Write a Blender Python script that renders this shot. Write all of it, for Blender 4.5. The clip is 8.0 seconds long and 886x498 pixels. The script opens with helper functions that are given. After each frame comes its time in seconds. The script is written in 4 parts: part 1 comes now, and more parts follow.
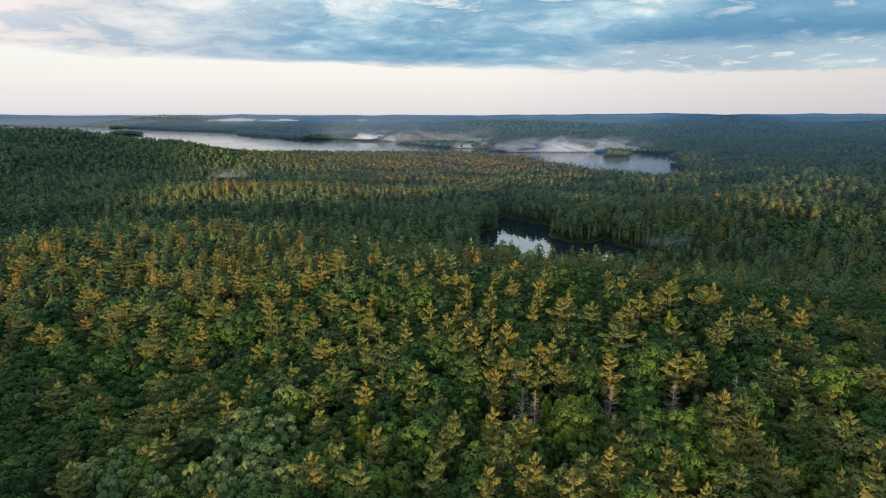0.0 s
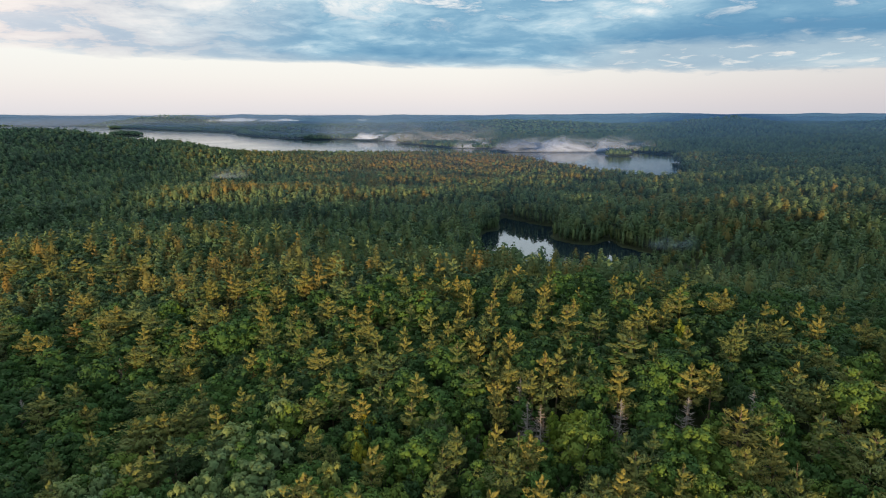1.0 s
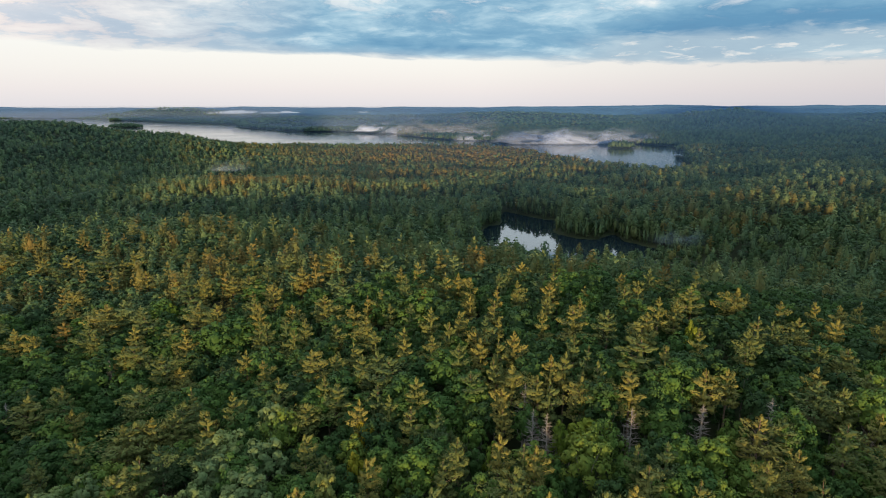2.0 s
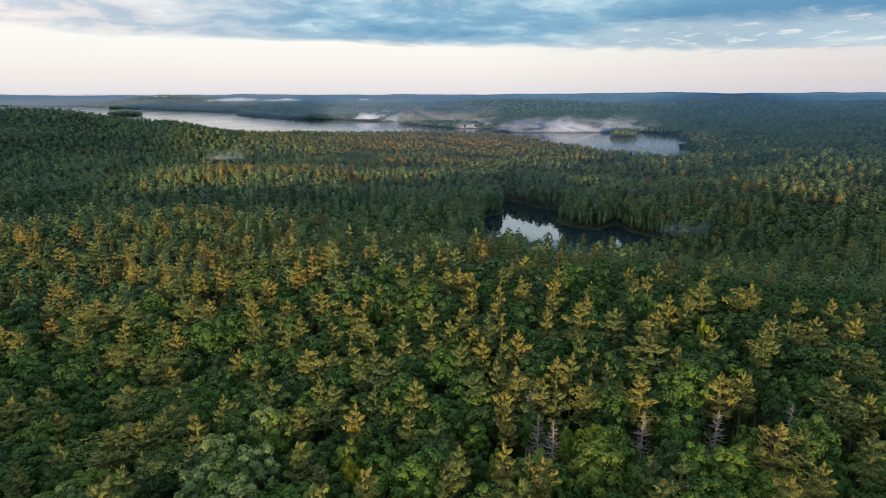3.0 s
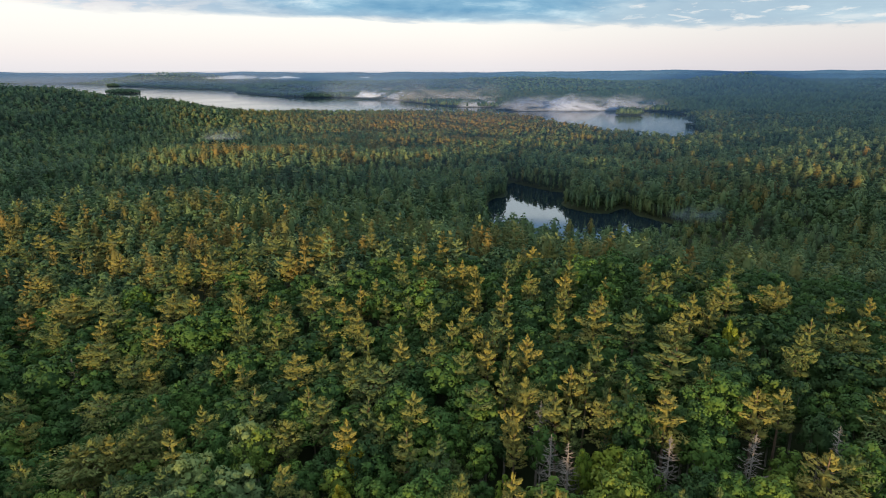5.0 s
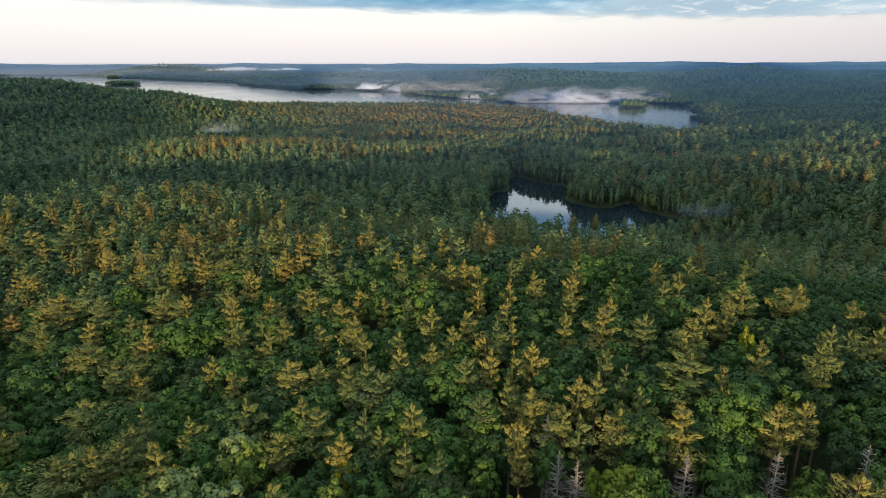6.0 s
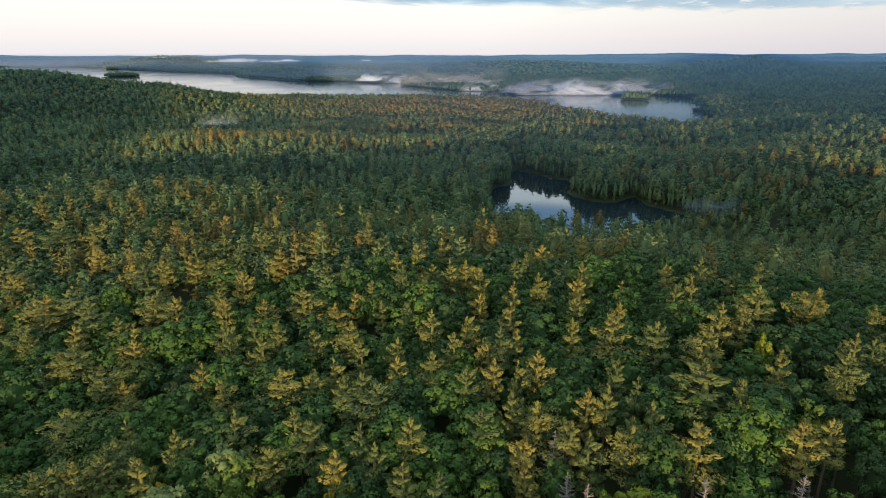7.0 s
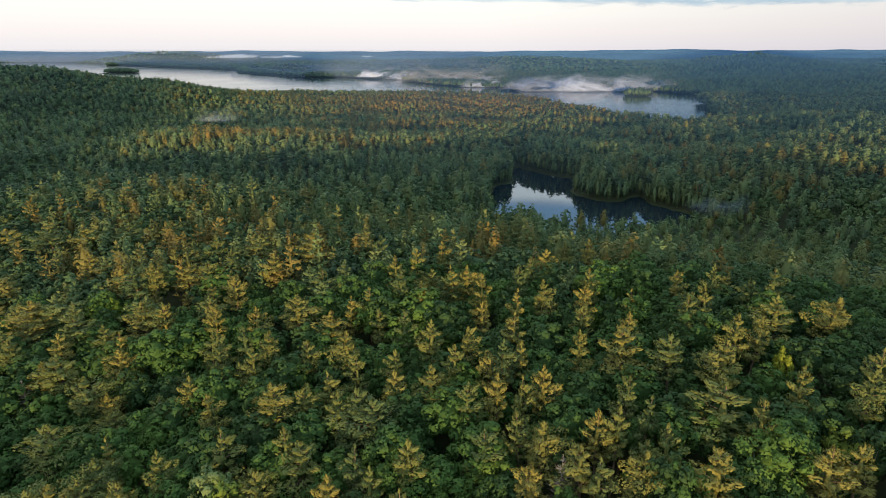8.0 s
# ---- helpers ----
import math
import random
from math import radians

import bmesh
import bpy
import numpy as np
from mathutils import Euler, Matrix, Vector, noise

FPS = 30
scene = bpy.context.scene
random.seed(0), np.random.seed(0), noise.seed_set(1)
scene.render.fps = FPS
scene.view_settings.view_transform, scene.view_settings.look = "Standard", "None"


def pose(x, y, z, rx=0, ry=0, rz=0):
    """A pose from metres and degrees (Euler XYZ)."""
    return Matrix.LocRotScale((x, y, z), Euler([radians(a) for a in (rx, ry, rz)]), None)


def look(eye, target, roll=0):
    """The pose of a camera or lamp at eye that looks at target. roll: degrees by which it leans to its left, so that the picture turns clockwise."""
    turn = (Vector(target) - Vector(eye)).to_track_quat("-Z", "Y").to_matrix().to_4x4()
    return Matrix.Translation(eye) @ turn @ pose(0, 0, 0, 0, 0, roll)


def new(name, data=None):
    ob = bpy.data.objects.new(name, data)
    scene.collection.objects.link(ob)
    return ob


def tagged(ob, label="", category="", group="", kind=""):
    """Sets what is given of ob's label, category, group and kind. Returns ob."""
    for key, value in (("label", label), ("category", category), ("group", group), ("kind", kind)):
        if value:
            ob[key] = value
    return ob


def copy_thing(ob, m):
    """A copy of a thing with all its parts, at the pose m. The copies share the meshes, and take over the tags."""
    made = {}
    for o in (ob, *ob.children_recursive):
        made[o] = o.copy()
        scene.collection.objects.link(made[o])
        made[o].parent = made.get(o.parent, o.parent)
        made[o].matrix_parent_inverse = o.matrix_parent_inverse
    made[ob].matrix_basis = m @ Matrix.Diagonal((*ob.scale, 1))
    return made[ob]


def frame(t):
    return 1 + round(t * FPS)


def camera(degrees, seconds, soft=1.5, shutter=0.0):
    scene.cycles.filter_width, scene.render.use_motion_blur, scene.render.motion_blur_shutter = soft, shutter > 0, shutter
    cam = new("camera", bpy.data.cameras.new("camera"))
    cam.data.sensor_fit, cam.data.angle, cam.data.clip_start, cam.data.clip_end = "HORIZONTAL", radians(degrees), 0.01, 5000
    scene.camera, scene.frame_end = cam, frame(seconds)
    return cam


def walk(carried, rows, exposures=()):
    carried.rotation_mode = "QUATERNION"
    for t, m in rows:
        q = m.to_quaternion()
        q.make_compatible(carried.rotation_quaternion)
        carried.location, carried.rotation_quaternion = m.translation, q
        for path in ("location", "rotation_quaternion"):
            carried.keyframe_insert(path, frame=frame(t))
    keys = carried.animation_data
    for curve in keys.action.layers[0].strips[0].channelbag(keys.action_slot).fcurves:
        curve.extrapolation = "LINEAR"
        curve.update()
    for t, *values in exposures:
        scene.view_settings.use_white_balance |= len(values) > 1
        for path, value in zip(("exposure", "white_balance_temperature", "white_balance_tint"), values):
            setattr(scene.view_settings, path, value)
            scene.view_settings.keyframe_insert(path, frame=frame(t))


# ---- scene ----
cam = camera(71.8, 8.0, 0.95)
METRES, EYE, TILT, LEAN, TURN = 65.0, 95.0, -12.6, 0.0, 0.0
ROWS = [
    (0.0, 0.0, 0.0, 0.0, 0.0, 0.0, 0.0),
    (0.5, 0.0006, 0.0607, 0.0129, 0.04, -0.01, 0.01),
    (1.0, 0.0009, 0.1215, 0.0259, 0.07, -0.01, 0.03),
    (1.5, 0.0013, 0.1822, 0.0382, 0.12, -0.23, 0.03),
    (3.0, 0.0035, 0.3649, 0.0772, 0.28, -1.83, 0.04),
    (3.5, 0.0037, 0.4263, 0.0903, 0.32, -2.27, 0.02),
    (4.0, 0.0041, 0.4876, 0.1033, 0.36, -2.81, 0.02),
    (4.5, 0.0046, 0.5491, 0.1162, 0.4, -3.36, 0.0),
    (6.0, 0.0054, 0.731, 0.1551, 0.6, -4.5, -0.07),
    (6.5, 0.0054, 0.7925, 0.1682, 0.64, -4.96, -0.09),
    (7.0, 0.0054, 0.8545, 0.1815, 0.67, -5.22, -0.1),
    (7.5, 0.0058, 0.9162, 0.1947, 0.71, -5.26, -0.14),
    (8.0, 0.0062, 0.9782, 0.2073, 0.75, -5.56, -0.16),
]
walk(cam, [(t, pose(0, 0, EYE, TILT, LEAN, TURN) @ pose(METRES * x, METRES * y, METRES * z, 90 + pitch, roll, yaw)) for t, x, y, z, yaw, pitch, roll in ROWS],
     exposures=[(0.0, -0.03), (1.5, -0.02), (4.5, 0.08), (8.0, 0.16)])


# ---------------------------------------------------------------- light and sky
SUN_EL, SUN_AZ = 3.0, 3.0          # degrees: height, and how far west of straight behind


def node(tree, kind, **settings):
    n = tree.nodes.new(kind)
    for key, value in settings.items():
        if key == "attribute_name":
            n.attribute_name = value
        else:
            n.inputs[key].default_value = value
    return n


def math_node(tree, op, a, b=None, c=None, clamp=False):
    n = tree.nodes.new("ShaderNodeMath")
    n.operation, n.use_clamp = op, clamp
    for i, v in enumerate((a, b, c)):
        if v is None:
            continue
        if isinstance(v, (int, float)):
            n.inputs[i].default_value = v
        else:
            tree.links.new(v, n.inputs[i])
    return n.outputs[0]


def ramp(tree, fac, stops, mode="LINEAR"):
    n = tree.nodes.new("ShaderNodeValToRGB")
    r = n.color_ramp
    r.interpolation = mode
    while len(r.elements) < len(stops):
        r.elements.new(0.5)
    for e, (p, c) in zip(r.elements, stops):
        e.position = p
        e.color = (c, c, c, 1) if isinstance(c, (int, float)) else (*c, 1)
    tree.links.new(fac, n.inputs[0])
    return n.outputs[0]


def mix_rgb(tree, fac, a, b, mode="MIX"):
    n = tree.nodes.new("ShaderNodeMix")
    n.data_type, n.blend_type = "RGBA", mode
    for i, v in ((0, fac), (6, a), (7, b)):
        if isinstance(v, (int, float)):
            n.inputs[i].default_value = v
        elif isinstance(v, tuple):
            n.inputs[i].default_value = (*v, 1)
        else:
            tree.links.new(v, n.inputs[i])
    return n.outputs[2]


def noise_tex(tree, vec, scale, detail=4.0, rough=0.55, warp=0.0):
    n = tree.nodes.new("ShaderNodeTexNoise")
    n.inputs["Scale"].default_value = scale
    n.inputs["Detail"].default_value = detail
    n.inputs["Roughness"].default_value = rough
    n.inputs["Distortion"].default_value = warp
    if vec is not None:
        tree.links.new(vec, n.inputs["Vector"])
    return n.outputs[0]


def build_sky():
    w = bpy.data.worlds.new("sky")
    scene.world = w
    w.use_nodes = True
    t = w.node_tree
    t.nodes.clear()
    out = t.nodes.new("ShaderNodeOutputWorld")
    bg = t.nodes.new("ShaderNodeBackground")
    t.links.new(bg.outputs[0], out.inputs[0])
    air = t.nodes.new("ShaderNodeTexSky")
    air.sky_type, air.sun_disc = "NISHITA", False
    air.sun_elevation, air.sun_rotation = radians(SUN_EL), radians(180 + SUN_AZ)
    air.altitude, air.air_density, air.dust_density = 300, 1.0, 1.5
    tc = t.nodes.new("ShaderNodeTexCoord")
    sep = t.nodes.new("ShaderNodeSeparateXYZ")
    t.links.new(tc.outputs["Generated"], sep.inputs[0])
    x, y, z = sep.outputs
    up = math_node(t, "MAXIMUM", z, 0.0)
    # clear band over the horizon
    clear = ramp(t, up, [(0.0, (0.79, 0.770, 0.80)), (0.022, (0.85, 0.815, 0.825)), (0.05, (0.89, 0.875, 0.865)),
                         (0.085, (0.92, 0.92, 0.90)), (0.16, (0.80, 0.88, 0.92)), (0.4, (0.88, 1.0, 1.15)),
                         (1.0, (0.95, 1.12, 1.32))])
    clear = mix_rgb(t, 0.03, clear, air.outputs[0], "MIX")
    # lavender dusk of the farthest country, just under the level of the eye
    brow = math_node(t, "ADD", z, math_node(t, "MULTIPLY", noise_tex(t, tc.outputs["Generated"], 14.0, 5, 0.5), 0.004))
    below = ramp(t, math_node(t, "ADD", math_node(t, "MULTIPLY", brow, 20.0), 0.5), [(0.0, 1.0), (0.44, 1.0), (0.456, 0.0), (1.0, 0.0)])
    clear = mix_rgb(t, below, clear, (0.20, 0.25, 0.36))
    # a flat deck of cloud, seen in perspective
    low = math_node(t, "ADD", up, 0.15)
    px = math_node(t, "DIVIDE", x, low)
    py = math_node(t, "DIVIDE", y, low)
    comb = t.nodes.new("ShaderNodeCombineXYZ")
    t.links.new(px, comb.inputs[0])
    t.links.new(py, comb.inputs[1])
    deck = comb.outputs[0]
    big = noise_tex(t, deck, 0.9, 6, 0.52, 0.4)
    fine = noise_tex(t, deck, 3.0, 8, 0.62, 0.3)
    edge = noise_tex(t, deck, 0.8, 7, 0.6, 0.6)
    rise = math_node(t, "ADD", up, math_node(t, "MULTIPLY", math_node(t, "SUBTRACT", edge, 0.5), 0.034))
    rise = math_node(t, "ADD", rise, math_node(t, "MULTIPLY", x, 0.025))
    cover = ramp(t, rise, [(0.0, 0.0), (0.067, 0.0), (0.072, 0.8), (0.086, 1.0), (1.0, 1.0)])
    body = math_node(t, "ADD", math_node(t, "MULTIPLY", big, 0.65), math_node(t, "MULTIPLY", fine, 0.35))
    body = math_node(t, "ADD", body, math_node(t, "MULTIPLY", x, 0.10))
    high = ramp(t, up, [(0.0, 0.0), (0.105, 0.0), (0.15, 0.06), (0.20, 0.11), (0.45, 0.12), (1.0, 0.12)])
    body = math_node(t, "SUBTRACT", body, high)
    shade = ramp(t, body, [(0.0, (0.95, 0.95, 0.93)), (0.36, (0.86, 0.92, 0.93)), (0.42, (0.46, 0.66, 0.78)),
                           (0.49, (0.24, 0.45, 0.62)), (0.60, (0.14, 0.33, 0.52)), (1.0, (0.10, 0.22, 0.40))])
    # the western end of the deck still catches pink light
    west = ramp(t, math_node(t, "ADD", math_node(t, "MULTIPLY", x, -1.0), 0.0), [(0.0, 0.0), (0.18, 0.0), (0.55, 1.0)])
    warm = ramp(t, fine, [(0.0, (1.0, 0.95, 0.92)), (0.42, (0.97, 0.88, 0.84)), (0.50, (0.90, 0.82, 0.80)), (0.56, (0.66, 0.70, 0.77)), (1.0, (0.50, 0.58, 0.68))])
    shade = mix_rgb(t, math_node(t, "MULTIPLY", west, 0.9), shade, warm)
    lift = ramp(t, up, [(0.0, 0.0), (0.175, 0.0), (0.26, 0.75), (0.6, 1.0)])
    shade = mix_rgb(t, lift, shade, mix_rgb(t, 1.0, shade, (1.47, 1.56, 1.62), "MULTIPLY"))
    # bright puffs where the deck breaks open higher up
    puff = ramp(t, noise_tex(t, deck, 3.0, 9, 0.64, 0.4), [(0.0, 0.0), (0.52, 0.0), (0.62, 1.0), (1.0, 1.0)])
    open_sky = ramp(t, up, [(0.0, 0.0), (0.115, 0.0), (0.16, 0.9), (0.20, 0.5), (0.24, 0.12), (0.35, 0.1), (0.5, 0.4)])
    shade = mix_rgb(t, math_node(t, "MULTIPLY", puff, open_sky), shade, mix_rgb(t, west, (0.93, 0.95, 0.94), (0.97, 0.84, 0.80)))
    bank = ramp(t, math_node(t, "ADD", up, math_node(t, "MULTIPLY", math_node(t, "SUBTRACT", fine, 0.5), 0.06)),
                [(0.0, 0.0), (0.185, 0.0), (0.200, 1.0), (0.222, 1.0), (0.236, 0.10), (0.45, 0.0)])
    shade = mix_rgb(t, bank, shade, (1.70, 1.95, 2.05))
    # deep blue between that bank and the zenith, ahead
    gap = ramp(t, up, [(0.0, 0.0), (0.228, 0.0), (0.242, 0.85), (0.30, 0.85), (0.36, 0.0)])
    shade = mix_rgb(t, math_node(t, "MULTIPLY", gap, ramp(t, y, [(0.3, 0.0), (0.7, 1.0)])), shade, (0.36, 0.78, 1.35))
    # a thin grey sheet below the deck in the east
    veil_at = math_node(t, "ADD", up, math_node(t, "MULTIPLY", math_node(t, "SUBTRACT", fine, 0.5), 0.05))
    veil = ramp(t, veil_at, [(0.0, 0.0), (0.058, 0.0), (0.066, 1.0), (0.13, 1.0), (0.2, 0.0)])
    east = ramp(t, math_node(t, "ADD", x, math_node(t, "MULTIPLY", edge, 0.3)), [(0.0, 0.0), (0.28, 0.0), (0.42, 0.75), (1.0, 0.75)])
    clear = mix_rgb(t, math_node(t, "MULTIPLY", veil, east), clear, (0.50, 0.61, 0.69))
    hem = ramp(t, veil_at, [(0.0, 0.9), (0.088, 0.9), (0.108, 0.0), (1.0, 0.0)])
    shade = mix_rgb(t, math_node(t, "MULTIPLY", hem, east), shade, (0.52, 0.63, 0.70))
    streak = ramp(t, noise_tex(t, deck, 5.0, 6, 0.6, 0.3), [(0.0, 0.0), (0.56, 0.0), (0.66, 1.0)])
    shade = mix_rgb(t, math_node(t, "MULTIPLY", math_node(t, "MULTIPLY", streak, hem), east), shade, (0.92, 0.90, 0.86))
    dusk = ramp(t, x, [(0.0, 0.0), (0.05, 0.0), (0.6, 1.0)])
    clear = mix_rgb(t, dusk, clear, mix_rgb(t, 1.0, clear, (0.80, 0.80, 0.83), "MULTIPLY"))
    colour = mix_rgb(t, cover, clear, shade)
    t.links.new(colour, bg.inputs[0])
    bg.inputs[1].default_value = 1.0


build_sky()
sun_data = bpy.data.lights.new("sun", "SUN")
sun_data.energy, sun_data.angle, sun_data.color = 8.2, radians(0.6), (1.0, 0.68, 0.35)
sun = new("sun", sun_data)
sun_from = Vector((-math.sin(radians(SUN_AZ)), -math.cos(radians(SUN_AZ)), math.tan(radians(SUN_EL))))
sun.matrix_world = look(sun_from * 500, (0, 0, 0))

# ---------------------------------------------------------------- materials


def material(name):
    m = bpy.data.materials.new(name)
    m.use_nodes = True
    t = m.node_tree
    t.nodes.clear()
    return m, t, t.nodes.new("ShaderNodeOutputMaterial")


def foliage(name, stops, source, leafy=0.3):
    """Leaves or needles: colour by tree, varied within the crown, letting some light through."""
    m, t, out = material(name)
    if source == "tree":
        per = node(t, "ShaderNodeObjectInfo").outputs["Random"]
    else:
        per = node(t, "ShaderNodeAttribute", attribute_name="tint").outputs["Fac"]
    geo = t.nodes.new("ShaderNodeNewGeometry")
    inside = noise_tex(t, geo.outputs["Position"], 0.45, 3, 0.6)
    isle = geo.outputs["Random Per Island"]
    f = math_node(t, "ADD", per, math_node(t, "MULTIPLY", math_node(t, "SUBTRACT", inside, 0.5), 0.22))
    f = math_node(t, "ADD", f, math_node(t, "MULTIPLY", math_node(t, "SUBTRACT", isle, 0.5), 0.07), clamp=True)
    colour = ramp(t, f, stops)
    p = node(t, "ShaderNodeBsdfPrincipled", Roughness=0.75)
    p.inputs["Specular IOR Level"].default_value = 0.2
    t.links.new(colour, p.inputs["Base Color"])
    tr = t.nodes.new("ShaderNodeBsdfTranslucent")
    t.links.new(colour, tr.inputs[0])
    mix = node(t, "ShaderNodeMixShader")
    mix.inputs[0].default_value = leafy
    t.links.new(p.outputs[0], mix.inputs[1])
    t.links.new(tr.outputs[0], mix.inputs[2])
    t.links.new(mix.outputs[0], out.inputs[0])
    return m


LEAF_STOPS = [(0.0, (0.022, 0.050, 0.015)), (0.4, (0.037, 0.083, 0.018)), (0.75, (0.060, 0.114, 0.020)), (0.93, (0.082, 0.130, 0.021)), (1.0, (0.11, 0.146, 0.022))]
pine_near = foliage("pine_needles", [(0.0, (0.054, 0.086, 0.031)), (0.4, (0.098, 0.119, 0.033)), (1.0, (0.164, 0.150, 0.036))], "tree", 0.15)
# golden stops imitate sunlit needles, the darkest shaded ones; pine_tone places them
pine_far = foliage("pine_needles_far", [(0.0, (0.046, 0.078, 0.042)), (0.10, (0.080, 0.132, 0.063)), (0.22, (0.100, 0.150, 0.060)), (0.42, (0.096, 0.120, 0.042)), (0.65, (0.124, 0.112, 0.032)), (1.0, (0.172, 0.116, 0.030))], "stand", 0.2)
leaf_near = foliage("leaves", LEAF_STOPS, "tree", 0.18)
leaf_pale = foliage("poplar_leaves", [(0.0, (0.105, 0.160, 0.066)), (0.6, (0.155, 0.205, 0.072)), (1.0, (0.22, 0.235, 0.062))], "tree", 0.3)
leaf_yellow = foliage("yellow_leaves", [(0.0, (0.10, 0.16, 0.02)), (0.6, (0.20, 0.22, 0.022)), (1.0, (0.33, 0.26, 0.02))], "tree", 0.35)
leaf_ridge = foliage("leaves_ridge", LEAF_STOPS, "stand", 0.18)
leaf_far = foliage("leaves_far", [(0.0, (0.030, 0.058, 0.030)), (0.4, (0.046, 0.086, 0.033)), (0.75, (0.058, 0.096, 0.031)), (0.93, (0.095, 0.122, 0.032)), (1.0, (0.15, 0.140, 0.03))], "stand", 0.18)


def rough_surface(name, stops, scale, rough=0.9, bump=0.3, detail=6.0):
    m, t, out = material(name)
    geo = t.nodes.new("ShaderNodeNewGeometry")
    a = noise_tex(t, geo.outputs["Position"], scale, detail, 0.6, 0.3)
    b = noise_tex(t, geo.outputs["Position"], scale * 0.13, 3, 0.5)
    f = math_node(t, "ADD", math_node(t, "MULTIPLY", a, 0.6), math_node(t, "MULTIPLY", b, 0.4))
    p = node(t, "ShaderNodeBsdfPrincipled", Roughness=rough)
    p.inputs["Specular IOR Level"].default_value = 0.2
    t.links.new(ramp(t, f, stops), p.inputs["Base Color"])
    bp = node(t, "ShaderNodeBump", Strength=bump)
    t.links.new(a, bp.inputs["Height"])
    t.links.new(bp.outputs[0], p.inputs["Normal"])
    t.links.new(p.outputs[0], out.inputs[0])
    return m


bark_pine = rough_surface("pine_bark", [(0.3, (0.075, 0.055, 0.042)), (0.7, (0.18, 0.125, 0.09))], 3.0)
bark_leaf = rough_surface("grey_bark", [(0.3, (0.10, 0.09, 0.075)), (0.7, (0.25, 0.23, 0.20))], 3.0)
dead_wood = rough_surface("dead_wood", [(0.3, (0.12, 0.108, 0.10)), (0.7, (0.24, 0.21, 0.19))], 3.0)
forest_floor = rough_surface("forest_floor", [(0.3, (0.014, 0.021, 0.010)), (0.55, (0.026, 0.036, 0.014)), (0.75, (0.048, 0.048, 0.020))], 0.12, 0.95, 0.6)


# distance haze is put into the base colour: these wooded ridges are blue
ridge_near_hazed = rough_surface("ridge_near_hazed", [(0.3, (0.026, 0.078, 0.150)), (0.7, (0.036, 0.092, 0.172))], 0.02, 0.95, 0.0)
ridge_far_hazed = rough_surface("ridge_far_hazed", [(0.3, (0.022, 0.066, 0.145)), (0.7, (0.030, 0.078, 0.165))], 0.01, 0.95, 0.0)


def water_material(name, ripple, rough, windy=None):
    m, t, out = material(name)
    geo = t.nodes.new("ShaderNodeNewGeometry")
    waves = noise_tex(t, geo.outputs["Position"], 0.35, 3, 0.5)
    calm = noise_tex(t, geo.outputs["Position"], 0.006, 3, 0.5)
    p = node(t, "ShaderNodeBsdfPrincipled", IOR=1.33)
    p.inputs["Base Color"].default_value = (0.008, 0.016, 0.022, 1)
    p.inputs["Specular IOR Level"].default_value = 0.6
    t.links.new(ramp(t, calm, [(0.35, rough * 0.7), (0.65, rough)]), p.inputs["Roughness"])
    bp = node(t, "ShaderNodeBump", Strength=ripple, Distance=0.2)
    if windy:
        # calm in the west, ruffled by the wind in the east
        sep = t.nodes.new("ShaderNodeSeparateXYZ")
        t.links.new(geo.outputs["Position"], sep.inputs[0])
        k = node(t, "ShaderNodeMapRange")
        for i, v in ((1, windy[0]), (2, windy[1]), (3, ripple * 0.1), (4, ripple)):
            k.inputs[i].default_value = v
        t.links.new(sep.outputs[0], k.inputs[0])
        t.links.new(k.outputs[0], bp.inputs["Strength"])
    t.links.new(waves, bp.inputs["Height"])
    t.links.new(bp.outputs[0], p.inputs["Normal"])
    t.links.new(p.outputs[0], out.inputs[0])
    return m


lake_water = water_material("lake_water", 0.30, 0.12, (-500.0, 150.0))
pond_water = water_material("pond_water", 0.01, 0.03)

# ---------------------------------------------------------------- the lie of the land
# hills: centre x, y, half widths, height over the valley floor
# the knolls at y -125 and -100 are unseen, added to cast shade
NEAR_HILLS = [(50, 200, 70, 60, 11), (120, 140, 90, 80, 7), (-20, 265, 90, 55, 15), (-150, 345, 90, 55, 11),
              (-60, 150, 70, 70, -3), (230, 450, 60, 80, 4), (340, 560, 110, 110, 5.5), (620, 680, 170, 240, 33),
              (250, 220, 120, 100, 7), (-300, 180, 150, 120, -1), (100, 30, 200, 120, 11), (-170, 630, 95, 50, 15), (-215, 400, 75, 45, 7), (-60, 775, 70, 45, 6), (-270, 470, 110, 45, -5),
              (125, 350, 70, 55, -7), (204, -125, 105, 60, 59), (-118, 152, 32, 38, -7), (-270, -100, 85, 60, 31)]
FAR_HILLS = [(-640, 985, 190, 160, 42), (-830, 900, 200, 240, 29), (-440, 1060, 130, 120, 7), (-150, 1230, 230, 150, 4),
             (100, 1150, 150, 180, 2)]
# unseen high ground added behind the start for shade; low sun crosses the gap
UNSEEN_SHADE_HILLS = [(-940, -750, 365, 260, 240), (-2050, -950, 650, 300, 300), (1310, -900, 686, 300, 320), (2300, -900, 500, 300, 250)]
# beyond the lake, up to the skyline
SKYLINE_HILLS = [(520, 3300, 620, 380, 34), (-250, 3400, 420, 300, 14), (1080, 2450, 210, 150, 58), (1750, 3200, 600, 450, 14),
                 (-800, 3500, 330, 220, 14), (-2120, 4600, 260, 110, 47), (-1780, 4560, 260, 110, 38), (2300, 2900, 500, 160, 30), (3000, 3500, 500, 200, 44), (900, 1650, 350, 300, 6),
                 (2600, 4200, 900, 350, 24), (1500, 2000, 300, 500, 10),
                 (-1250, 4420, 420, 70, 22), (1470, 3560, 260, 90, 8)]
POND_Z, LAKE_Z, VALLEY_Z = -11.0, -4.0, -9.0
